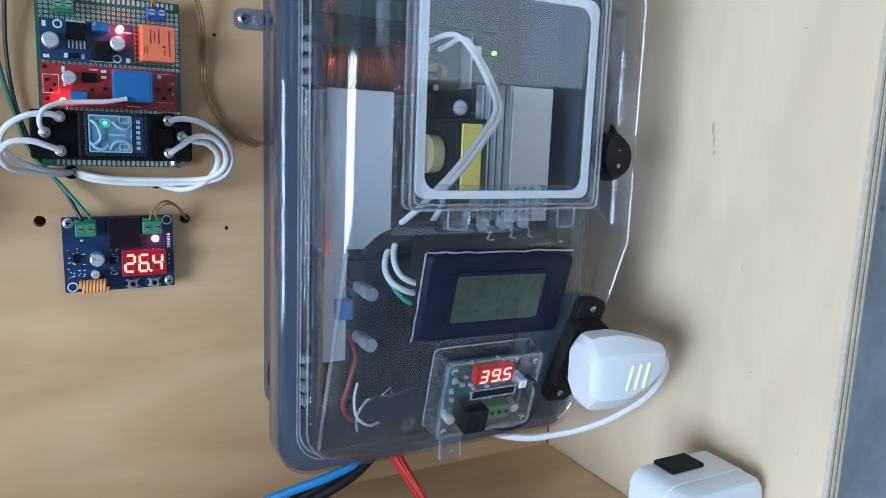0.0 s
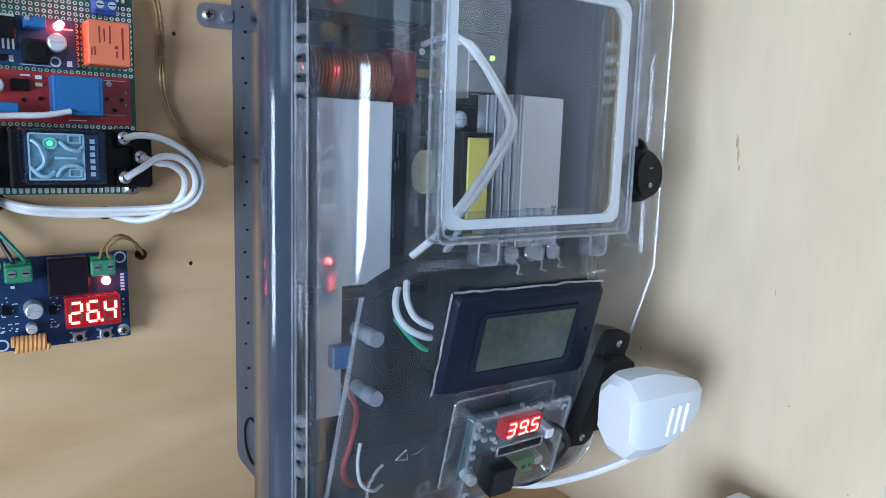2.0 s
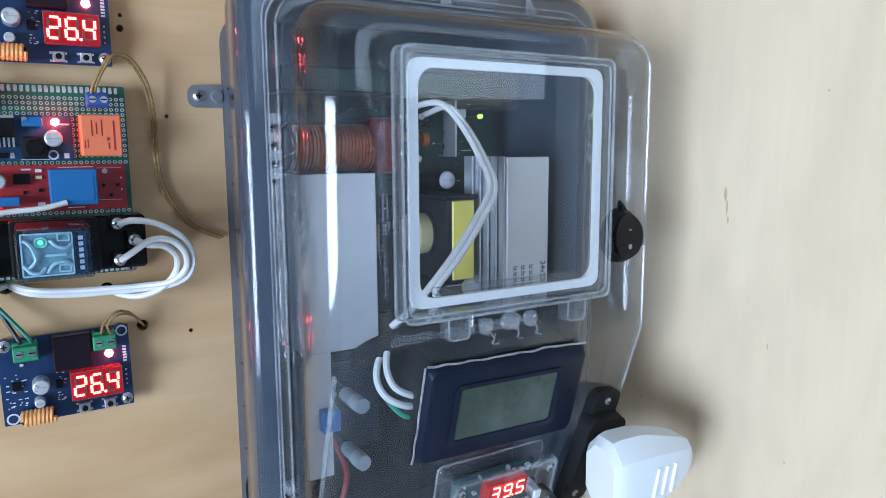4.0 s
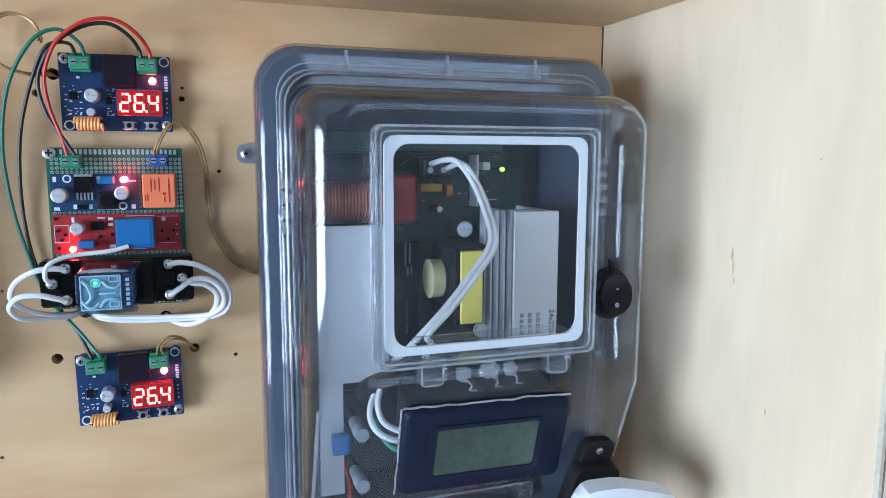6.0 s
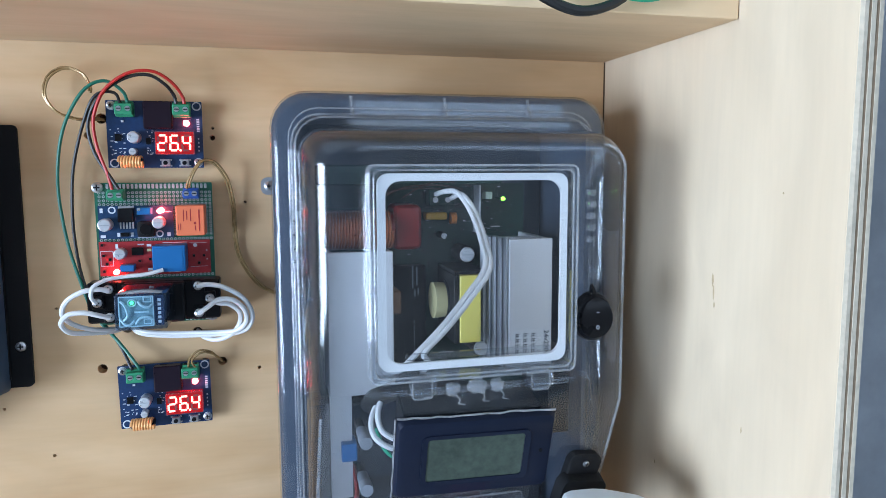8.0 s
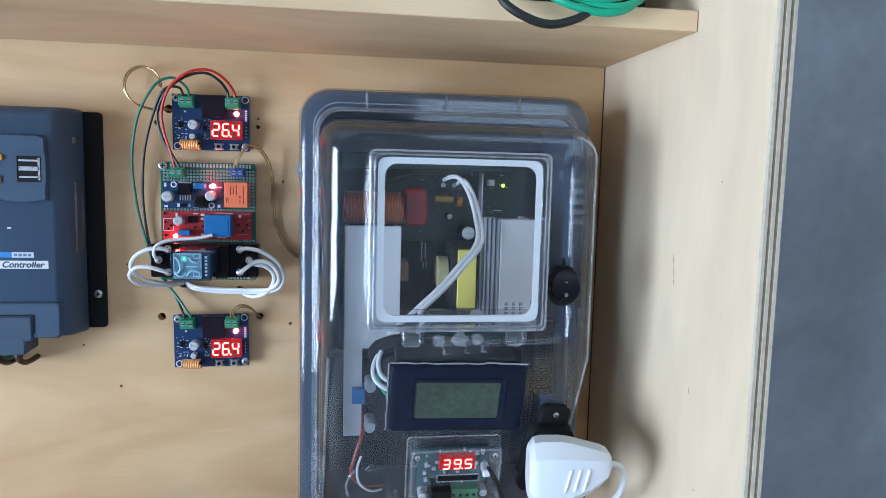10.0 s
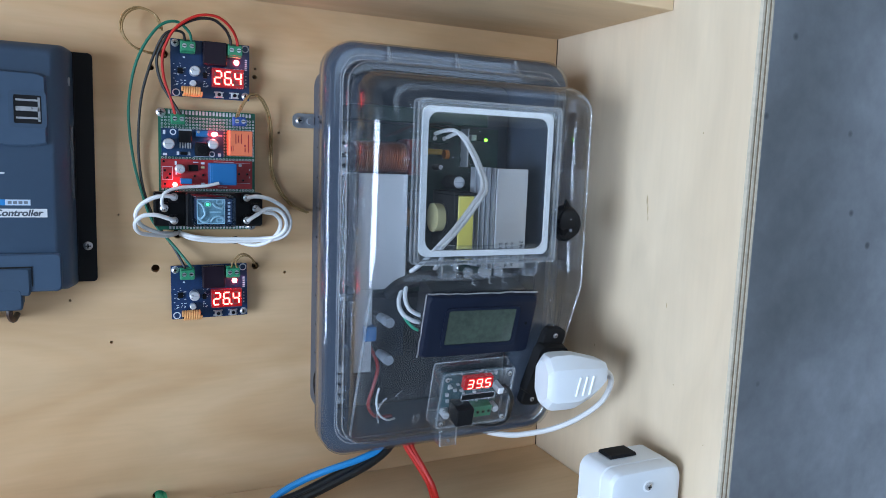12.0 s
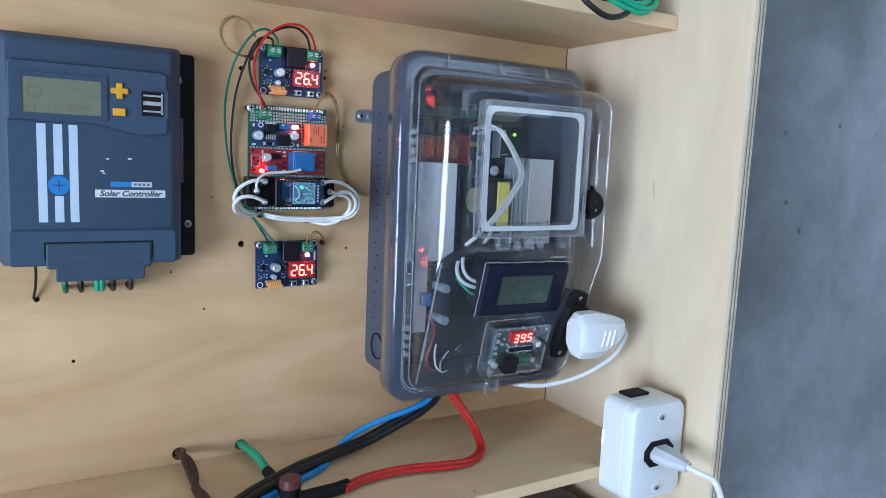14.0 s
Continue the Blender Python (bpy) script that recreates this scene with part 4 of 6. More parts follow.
wire("white_cable", [(-0.2955, -0.0315, 0.2695), (-0.2900, -0.0360, 0.2672), (-0.2830, -0.0360, 0.2660), (-0.2770, -0.0330, 0.2600), (-0.2775, -0.0290, 0.2510), (-0.2840, -0.0230, 0.2425), (-0.2940, -0.0170, 0.2385), (-0.3030, -0.0080, 0.2395), (-0.3070, 0.0040, 0.2410)], 0.0016, CABLE_W, wl, "cable")


# ---- clear meter box with an inverter inside ----
meter_box = thing("meter_box", (-0.147, 0, 0.235), "grey wall box with a clear domed lid and hinged window", "electrical box")


def rr3(x0, x1, z0, z1, r, d, n=6, marks=()):
    return [(x, -d, z) for x, z in rrect(x0, x1, z0, z1, r, n, marks)]


tray = loft([rr3(-0.2425, -0.0515, 0.0865, 0.3875, 0.016, 0.0005), rr3(-0.2435, -0.0505, 0.0855, 0.3885, 0.016, 0.0595),
             rr3(-0.2535, -0.0405, 0.0765, 0.3985, 0.021, 0.0600), rr3(-0.2535, -0.0405, 0.0765, 0.3985, 0.021, 0.0685), rr3(-0.2532, -0.0408, 0.0768, 0.3982, 0.021, 0.0785),
             rr3(-0.2410, -0.0530, 0.0890, 0.3860, 0.014, 0.0800), rr3(-0.2395, -0.0545, 0.0905, 0.3845, 0.013, 0.0760), rr3(-0.2395, -0.0545, 0.0905, 0.3845, 0.013, 0.0040)])
tray_ob = part("tray", tray, GREY_PL, meter_box, "dull grey moulded tray")
for k in range(17):
    for yy in (0.020, 0.044):
        vy, vz = -yy - (0.004 if k % 2 else 0), 0.345 - 0.0125 * k
        # black plug for the shade of a vent opening
        part("vent_hole", rod((-0.2441, vy, vz), (-0.2430, vy, vz), 0.00062, n=8), BLACK_M, tray_ob)
kn = bmesh.new()
tube([(-0.2437, -0.030 - 0.0125 * math.cos(a * math.pi / 8), 0.118 + 0.0125 * math.sin(a * math.pi / 8)) for a in range(17)], 0.0007, 6, 2, kn)
part("knockout_ring", kn, BLACK_M, tray_ob)


def front_depth(z):
    return 0.1365 - max(0.0, 0.216 - z) * 0.25


BREAK = 0.216


def dome(left_in, edge_in, up, top_in=0.0, n=6):
    """A loop of the lid's dome: set in from its foot, softly by the hinge side and the top, and risen by a share of its height."""
    pts = rrect(-0.2395 + left_in, -0.0535 - edge_in, 0.0918 + edge_in, 0.3770 - top_in - 0.003 * up, 0.014, n, (BREAK,))
    res = []
    for x, z in pts:
        if x > -0.15 and z < BREAK:
            x -= (BREAK - z) * 0.11 * min(1.0, up * 1.5)
        res.append((x, -(0.094 + (front_depth(z) - 0.094) * up), z))
    return res


def inset(k, d, x1=None):
    """A loop of the lid's flange, set in by k from its outer edge."""
    return rr3(-0.2545 + k, (-0.0395 - k) if x1 is None else x1, 0.0755 + k, 0.3995 - k, 0.022 - 0.4 * k, d, 6, (BREAK,))


R = 0.019
loops = [inset(0.0, 0.0620), inset(0.0, 0.0740)]
for k in range(1, 7):
    a = math.pi / 2 * k / 6
    loops.append(inset(0.0062 * (1 - math.cos(a)), 0.0783 + 0.0062 * math.sin(a)))
loops += [inset(0.0105, 0.0845, -0.0505), rr3(-0.2425, -0.0515, 0.0885, 0.3855, 0.017, 0.0848, 6, (BREAK,)), rr3(-0.2418, -0.0520, 0.0892, 0.3845, 0.017, 0.0870, 6, (BREAK,)),
          rr3(-0.2415, -0.0524, 0.0895, 0.3840, 0.017, 0.0925, 6, (BREAK,)), rr3(-0.2409, -0.0528, 0.0902, 0.3832, 0.017, 0.0938, 6, (BREAK,)), rr3(-0.2400, -0.0532, 0.0912, 0.3815, 0.017, 0.0942, 6, (BREAK,)),
          dome(0.0, 0.0, 0.0), dome(0.0006, 0.0005, 0.48)]
for k in range(1, 9):
    a = math.pi / 2 * k / 8
    loops.append(dome(0.0006 + R * (1 - math.cos(a)), 0.0005 + 0.0018 * (1 - math.cos(a)) ** 2, 0.48 + 0.52 * math.sin(a), 0.0005 + 0.0080 * (1 - math.cos(a))))
lid = loft(loops, False, False)
lid.verts.ensure_lookup_table()
n_ring = len(loops[0])
last = lid.verts[-n_ring:]
marks = [v for v in last if abs(v.co.z - BREAK) < 1e-5]
cut = lid.edges.new(marks)
low = [v for v in last if v.co.z <= BREAK + 1e-5]
lid.faces.new(low)
hole = [lid.verts.new(p) for p in rr3(-0.2010, -0.0935, 0.2455, 0.3490, 0.010, 0.1365, 6)]
hole_edges = [lid.edges.new((hole[i], hole[(i + 1) % len(hole)])) for i in range(len(hole))]
rim = [e for e in lid.edges if len(e.link_faces) < 2 and all(v.co.z >= BREAK - 1e-5 and v in set(last) for v in e.verts)]
bmesh.ops.triangle_fill(lid, use_beauty=True, use_dissolve=False, edges=list(set(rim + hole_edges)))
lid_ob = part("lid", lid, CLEAR, meter_box, "clear domed polycarbonate lid")
thick = lid_ob.modifiers.new("thickness", "SOLIDIFY")
thick.thickness, thick.offset = 0.0018, -1

def bead(loop, r):
    pts = [Vector(p) for p in loop]
    keep = [pts[0]]
    for p in pts[1:]:
        if (p - keep[-1]).length > 1e-5:
            keep.append(p)
    n = len(keep)
    rows = []
    for i, q in enumerate(keep):
        t = (keep[(i + 1) % n] - keep[i - 1]).normalized()
        a = Vector((0, -1, 0))
        a = (a - t * a.dot(t)).normalized()
        b = t.cross(a)
        rows.append([q + (a * math.cos(2 * math.pi * k / 6) + b * math.sin(2 * math.pi * k / 6)) * r for k in range(6)])
    rows.append(rows[0])
    return loft(rows, False, False)


# added pale tubes draw the bright lines of light piped to the lid's edges
for k, r in ((8, 0.0005), (9, 0.0006), (12, 0.0006)):
    part("moulded_edge", bead(loops[k], r), BEAD, lid_ob)
edge_loop = dome(0.0006 + R * 0.9, 0.0012, 0.985, 0.0072)
part("moulded_edge", tube([p for p in edge_loop if p[0] > -0.085][2:], 0.0009, 6, 1), BEAD, lid_ob)
ridge = [(-0.2362 + 0.0040 * k / 8, -front_depth(0.100 + 0.0145 * k) + 0.0075, 0.100 + 0.0145 * k) for k in range(9)]
part("moulded_edge", tube(ridge, 0.0011, 6, 2), BEAD, lid_ob)
for fx in (-0.207, -0.150, -0.096):
    bm = loft([[(fx - 0.0011, -0.0845, 0.3965), (fx + 0.0011, -0.0845, 0.3965), (fx + 0.0011, -0.0845, 0.3845), (fx - 0.0011, -0.0845, 0.3845)], [(fx - 0.0004, -0.0855, 0.3950), (fx + 0.0004, -0.0855, 0.3950), (fx + 0.0006, -0.0930, 0.3845), (fx - 0.0006, -0.0930, 0.3845)]])
    part("rim_rib", bm, BEAD, lid_ob)
for z0 in (0.3265, 0.1490):
    for k in range(4):
        zz = z0 - 0.0082 * k
        part("louvre", slab([(-0.2432, -0.2385, zz - 0.0022, zz + 0.0030, 0.0845), (-0.2428, -0.2388, zz - 0.0018, zz + 0.0026, 0.0905)], 0.0008, 3), BEAD, lid_ob)
        # black bar drawn for the shade between louvres
        part("louvre_gap", box(-0.2428, -0.2412, zz - 0.0038, zz - 0.0026, 0.0862, 0.0888, 0.0003), BLACK_M, lid_ob)
for k in range(5):
    zz = 0.338 - 0.0075 * k
    part("louvre", slab([(-0.0590, -0.0545, zz - 0.0022, zz + 0.0022, 0.0945), (-0.0588, -0.0550, zz - 0.0018, zz + 0.0018, 0.1000)], 0.0008, 3), BEAD, lid_ob)
part("latch_tab", slab([(-0.1600, -0.1455, 0.0800, 0.0955, 0.0850), (-0.1600, -0.1455, 0.0800, 0.0955, 0.1010), (-0.1592, -0.1463, 0.0808, 0.0947, 0.1020)], 0.001, 3), CLEAR_C, lid_ob)
for lx in (-0.1600, -0.1455):
    part("moulded_edge", rod((lx, -0.1012, 0.0802), (lx, -0.1012, 0.0953), 0.0006, n=6), BEAD, lid_ob)
part("latch_pin", out(-0.1530, 0.0850, 0.1020, 0.1030, 0.0014, n=10), STEEL, lid_ob)

window = part("window_frame", ring((-0.2060, -0.0885, 0.2385, 0.3550), (-0.2035, -0.0910, 0.2410, 0.3525), 0.004, 0.0035, 0.1365, 0.1450), CLEAR_C, meter_box, "clear hinged window frame")
part("frame_back", ring((-0.2060, -0.0885, 0.2385, 0.3550), (-0.2015, -0.0925, 0.2430, 0.3505), 0.004, 0.007, 0.1360, 0.1372), CLEAR_C, window)
part("gasket", ring((-0.2012, -0.0932, 0.2438, 0.3508), (-0.1968, -0.0970, 0.2480, 0.3468), 0.0060, 0.0080, 0.1396, 0.1418), GASKET, window, "white rubber window gasket")
part("pane", slab([(-0.2033, -0.0912, 0.2412, 0.3523, 0.1422), (-0.2033, -0.0912, 0.2412, 0.3523, 0.1436)], 0.003, 4), CLEAR_W, window)
part("inner_rail", box(-0.185, -0.098, 0.2470, 0.2505, 0.1300, 0.1345, 0.001), CLEAR_C, window)
# edge highlights of the window frame, drawn as pale tubes
for q, d, r in (((-0.2060, -0.0885, 0.2385, 0.3550), 0.1450, 0.0007), ((-0.2035, -0.0910, 0.2410, 0.3525), 0.1450, 0.0005), ((-0.2062, -0.0883, 0.2383, 0.3552), 0.1370, 0.0007)):
    part("moulded_edge", bead(rr3(*q, 0.004, d), r), BEAD, window)
for hx in (-0.1780, -0.1090):
    part("hinge_lug", slab([(hx - 0.0062, hx + 0.0062, 0.2270, 0.2400, 0.1370), (hx - 0.0055, hx + 0.0055, 0.2280, 0.2395, 0.1440)], 0.002, 3), CLEAR_C, window)
    part("moulded_edge", bead(rr3(hx - 0.0055, hx + 0.0055, 0.2280, 0.2395, 0.002, 0.1440), 0.0005), BEAD, window)
    part("hinge_barrel", rod((hx - 0.0045, -0.1405, 0.2300), (hx + 0.0045, -0.1405, 0.2300), 0.0030, n=14), CLEAR_C, window)
    part("hinge_pin", box(hx + 0.0066, hx + 0.0084, 0.2300, 0.2395, 0.1370, 0.1440, 0.0006), CLEAR_C, window)

sw = part("rocker_switch", out(-0.0790, 0.2745, 0.1365, 0.1400, 0.0118, 0.0112, 28), BLACK, meter_box, "round black rocker switch")
part("switch_rim", out(-0.0790, 0.2745, 0.1400, 0.1425, 0.0112, 0.0098, 28), BLACK, sw)
rk = bmesh.new()
prof = [(0.0093 * math.sin(math.radians(a)), 0.1427 + 0.0016 * math.cos(math.radians(a)) - 0.0004 * math.sin(math.radians(a))) for a in range(-84, 85, 14)]
loft([[(-0.0790 + s * math.sqrt(max(0.0, 0.0093 ** 2 - dz * dz)), -d, 0.2745 + dz) for dz, d in prof] + [(-0.0790 + s * math.sqrt(max(0.0, 0.0093 ** 2 - dz * dz)), -0.1400, 0.2745 + dz) for dz, d in reversed(prof)] for s in (-1, 0, 1)], bm=rk)
part("rocker", rk, BLACK, sw)
part("switch_lug", loft([[(-0.0805, -0.1370, 0.2855), (-0.0775, -0.1370, 0.2855), (-0.0782, -0.1370, 0.2895), (-0.0798, -0.1370, 0.2895)], [(-0.0800, -0.1410, 0.2855), (-0.0780, -0.1410, 0.2855), (-0.0785, -0.1395, 0.2880), (-0.0795, -0.1395, 0.2880)]]), BLACK, sw)
part("off_mark", ring((-0.0797, -0.0779, 0.2694, 0.2714), (-0.0793, -0.0783, 0.2698, 0.2710), 0.00089, 0.00049, 0.1440, 0.1448, 5), CAP_G, sw)
part("on_mark", box(-0.0796, -0.0780, 0.2772, 0.2776, 0.1438, 0.1445), CAP_G, sw)

grow = Matrix.Translation((-0.0752, -0.1365, 0.2675)) @ Matrix.Diagonal((1.04, 1.15, 1.24, 1)) @ Matrix.Translation((0.0790, 0.1365, -0.2745))
base_m = world_of(meter_box)
for o in (sw, *sw.children):
    o.data.transform(base_m.inverted() @ grow @ base_m)

# glue blobs between the window and the meter
rng = random.Random(11)
for gx, gz, gr in ((-0.1590, 0.2300, 0.0042), (-0.1445, 0.2315, 0.0050), (-0.1330, 0.2310, 0.0040)):
    bm = bmesh.new()
    bmesh.ops.create_icosphere(bm, subdivisions=3, radius=gr, matrix=Matrix.Translation((gx, -0.1375, gz)) @ Matrix.Diagonal((1, 0.55, 1.0, 1)))
    for v in bm.verts:
        v.co += (v.co - Vector((gx, -0.1375, gz))) * (noise.noise(v.co * 420) * 0.45)
    part("glue_blob", bm, GLUE, lid_ob, "blob of translucent hot glue")
    part("glue_string", tube([(gx + 0.001, -0.1395, gz - gr * 0.6), (gx + 0.004, -0.1385, gz - gr - 0.002), (gx + 0.003, -0.138, gz - gr - 0.004), (gx + 0.007, -0.138, gz - gr - 0.005)], 0.0005, 6, 5), GLUE, lid_ob)
scr = bmesh.new()
for i in range(24):
    sx, sz, sa, sl = rng.uniform(-0.232, -0.075), rng.uniform(0.20, 0.236), rng.uniform(0, 3.1), rng.uniform(0.001, 0.005)
    if sz < BREAK:
        continue
    p, q = Vector((sx, -0.1368, sz)), Vector((sx + sl * math.cos(sa), -0.1368, min(0.238, max(0.217, sz + sl * math.sin(sa)))))
    if (q - p).length > 0.0008:
        rod(p, q, 0.00012, n=4, bm=scr)
for i in range(16):
    sx, sz = rng.uniform(-0.225, -0.185), rng.uniform(0.098, 0.135)
    sa, sl = rng.uniform(0, 3.1), rng.uniform(0.0015, 0.006)
    z2 = sz + sl * math.sin(sa)
    rod((sx, -front_depth(sz) - 0.0002, sz), (sx + sl * math.cos(sa), -front_depth(z2) - 0.0002, z2), 0.00012, n=4, bm=scr)
tagged(part("scratching", scr, BEAD, lid_ob), kind="stuff")
emb = bmesh.new()
for k in range(14):
    a = 2 * math.pi * k / 14
    zz = 0.1110
    rod((-0.1860 + 0.0018 * math.cos(a), -front_depth(zz + 0.0018 * math.sin(a)) - 0.0001, zz + 0.0018 * math.sin(a)), (-0.1860 + 0.0048 * math.cos(a), -front_depth(zz + 0.0048 * math.sin(a)) - 0.0001, zz + 0.0048 * math.sin(a)), 0.00025, n=4, bm=emb)
part("embossed_wheel", emb, BEAD, lid_ob)


def on_front(x, z, lift=0.0003):
    return (x, -front_depth(z) - lift, z)


# part of a moulded circle, drawn as a pale arc for its curved highlight
part("embossed_ring", tube([on_front(-0.2062 + 0.0128 * math.cos(math.radians(a)), 0.1195 + 0.0150 * math.sin(math.radians(a))) for a in range(120, 211, 10)], 0.0008, 8, 2), BEAD, lid_ob)
part("embossed_mark", tube([on_front(-0.2060, 0.1330), on_front(-0.2010, 0.1375), on_front(-0.1990, 0.1315), on_front(-0.2060, 0.1330)], 0.0004, 6, 1), BEAD, lid_ob)

# mounting lugs
lug = part("mounting_lug", slab([(-0.2610, -0.2400, 0.3360, 0.3480, 0.0008), (-0.2610, -0.2400, 0.3360, 0.3480, 0.0028)], 0.0045, 5), ZINC, meter_box, "zinc plated fixing lug")
screw(lug, -0.2555, 0.3420, 0.0028, 0.0032)
part("lug_bolt", out(-0.2462, 0.3420, 0.0028, 0.0060, 0.0032, 0.0030, 8), ZINC, lug)

# ---- inverter inside the box ----
inv = thing("inverter", (-0.150, -0.004, 0.235), "open power inverter board with heat sinks in the box", "inverter")
part("circuit_board", box(-0.2250, -0.0740, 0.1950, 0.3430, 0.0200, 0.0216), PCB_D, inv, "dark green power board")
for px, pz in ((-0.220, 0.200), (-0.079, 0.200), (-0.220, 0.338), (-0.079, 0.338)):
    part("standoff", out(px, pz, 0.0042, 0.0200, 0.003, n=8), BLACK, inv)
sink = part("heat_sink", box(-0.1060, -0.0760, 0.2230, 0.3080, 0.0780, 0.0810, 0.0004), ALU, inv, "brushed aluminium heat sink")
for k in range(5):
    fx = -0.1170 + 0.0024 * k
    part("fin", box(fx - 0.0006, fx + 0.0006, 0.2230, 0.3085, 0.0540, 0.0800 - 0.0045 * (4 - k)), ALU_F, sink)
part("sink_web", box(-0.1170, -0.0770, 0.2235, 0.3075, 0.0560, 0.0600), ALU_F, sink)
part("sink_wall", box(-0.0790, -0.0762, 0.2235, 0.3075, 0.0240, 0.0780), ALU, sink)
part("sticker", box(-0.1035, -0.0772, 0.2240, 0.2475, 0.0810, 0.0812), LABEL_W, sink, "white printed sticker")
mk = []
for c in range(4):
    cx = -0.0830 - 0.0056 * c
    for k in range(6):
        if (k + c) % 5 != 3 or k < 3:
            z1 = 0.2465 - 0.0036 * k - (0.0012 if c else 0)
            mk.append((cx - 0.0016, cx + 0.0012, z1 - 0.0005, z1))
            mk.append((cx - 0.0016, cx - 0.0011, z1 - 0.0026, z1 - 0.0005))
            mk.append((cx - 0.0002, cx + 0.0002, z1 - 0.0024, z1))
            mk.append((cx - 0.0016, cx + 0.0010, z1 - 0.0018, z1 - 0.0014))
bars([b for b in mk if b[0] < -0.086], 0.0812, INK, sink)
writing("24v220v", 0.0050, INK, sink, -0.0800, 0.2385, 0.08125, -90)
lsink = part("heat_sink", box(-0.2215, -0.1790, 0.2060, 0.3005, 0.0590, 0.0620, 0.0004), ALU, inv, "brushed aluminium heat sink")
part("sink_wall", box(-0.2215, -0.2185, 0.2060, 0.3000, 0.0240, 0.0590), ALU, lsink)
part("sink_wall", box(-0.1820, -0.1795, 0.2060, 0.3000, 0.0240, 0.0590), ALU_F, lsink)
part("sink_strip", box(-0.2215, -0.2075, 0.1370, 0.2060, 0.0590, 0.0620), ALU, lsink)
tr = part("transformer", box(-0.1365, -0.1220, 0.2390, 0.2840, 0.0300, 0.0715, 0.0006), YEL_T, inv, "yellow taped transformer")
part("transformer_core", box(-0.1402, -0.1366, 0.2385, 0.2845, 0.0260, 0.0708, 0.0004), BLACK_M, tr)
part("transformer_core", box(-0.1215, -0.1185, 0.2420, 0.2815, 0.0260, 0.0600, 0.0004), BLACK_M, tr)
part("transformer_core", box(-0.1402, -0.1185, 0.2846, 0.2870, 0.0260, 0.0700, 0.0004), BLACK_M, tr)
part("bobbin", rod((-0.1490, -0.046, 0.2640), (-0.1404, -0.046, 0.2640), 0.0125, 0.0118, 24), CREAM, tr, "cream wound coil former")
part("bobbin_end", rod((-0.1412, -0.046, 0.2640), (-0.1402, -0.046, 0.2640), 0.0140, n=24), BLACK_M, tr)
can(inv, -0.1240, 0.2945, 0.0216, 0.0056, 0.0250, local=False, sleeved=True)
can(inv, -0.1190, 0.2320, 0.0216, 0.0052, 0.0420, local=False, sleeved=True)
can(inv, -0.1380, 0.3070, 0.0216, 0.0022, 0.0150, local=False, sleeved=True)
part("film_capacitor", box(-0.1500, -0.1345, 0.3180, 0.3230, 0.0216, 0.0310, 0.0008), plain("ochre_film", (0.55, 0.33, 0.05), 0.4), inv, "ochre film capacitor")
part("ceramic_disc", rod((-0.1310, -0.026, 0.3185), (-0.1270, -0.026, 0.3185), 0.0042, n=16), ORANGE, inv)
part("film_capacitor", box(-0.1765, -0.1570, 0.2995, 0.3300, 0.0216, 0.0520, 0.0055, 3), RED_F, inv, "deep red film capacitor")
part("film_capacitor", box(-0.1785, -0.1715, 0.2560, 0.2720, 0.0216, 0.0500, 0.0010), plain("brown_film", (0.20, 0.10, 0.05), 0.4), inv, "brown film capacitor")
choke = part("choke", rod((-0.2230, -0.0470, 0.3135), (-0.1770, -0.0470, 0.3135), 0.0118, n=24), RED_F, inv, "thick choke wound with lacquered copper wire")
TURNS = 22
part("winding", tube([(-0.2215 + 0.0435 * k / (TURNS * 12), -0.0470 - 0.0122 * math.cos(k * math.pi / 6), 0.3135 + 0.0122 * math.sin(k * math.pi / 6)) for k in range(TURNS * 12 + 1)], 0.0010, 6, 1), COPPER_D, choke)
for pz, px, dx in ((0.3385, -0.196, 0.066), (0.3405, -0.188, 0.062), (0.3425, -0.170, 0.050)):
    part("wire_lead", tube([(px, -0.050, pz - 0.008), (px + 0.3 * dx, -0.056, pz + 0.001), (px + 0.7 * dx, -0.050, pz + 0.002), (px + dx, -0.040, pz - 0.001)], 0.0005, 6, 6), BROWN_W, inv, "thin dark red lead")
part("black_module", box(-0.1760, -0.1500, 0.2140, 0.2860, 0.0216, 0.0300, 0.0010), BLACK_M, inv, "black encapsulated module")
bars([(-0.1600, -0.1590, 0.2700, 0.2860), (-0.1570, -0.1560, 0.2720, 0.2850), (-0.1585, -0.1575, 0.2640, 0.2690), (-0.1560, -0.1552, 0.2650, 0.2700)] + [(-0.1590, -0.1584, 0.2450 - 0.004 * k, 0.2470 - 0.004 * k) for k in range(6)], 0.0300, INK_G, inv)
part("output_terminal", box(-0.1480, -0.1300, 0.3280, 0.3390, 0.0216, 0.0330, 0.0006), PCB_D, inv)
for px in (-0.1435, -0.1345):
    part("terminal_screw", out(px, 0.3320, 0.0330, 0.0335, 0.0020, n=12), SOLDER, inv)
part("led_bracket", box(-0.1060, -0.1010, 0.3320, 0.3370, 0.0216, 0.0300), GASKET, inv)
part("indicator_led", rod((-0.0955, -0.0370, 0.3325), (-0.0955, -0.0390, 0.3325), 0.0015, 0.0012, 12), LED_G, inv, "lit green indicator")
part("led_stem", rod((-0.0955, -0.0216, 0.3325), (-0.0955, -0.0370, 0.3325), 0.0009, n=8), PCB_D, inv)
part("divider", box(-0.1125, -0.1115, 0.3080, 0.3420, 0.0216, 0.0360), ALU_F, inv)
part("jumper", box(-0.0995, -0.0930, 0.3115, 0.3121, 0.0216, 0.0240), SOLDER, inv)
smd = bmesh.new()
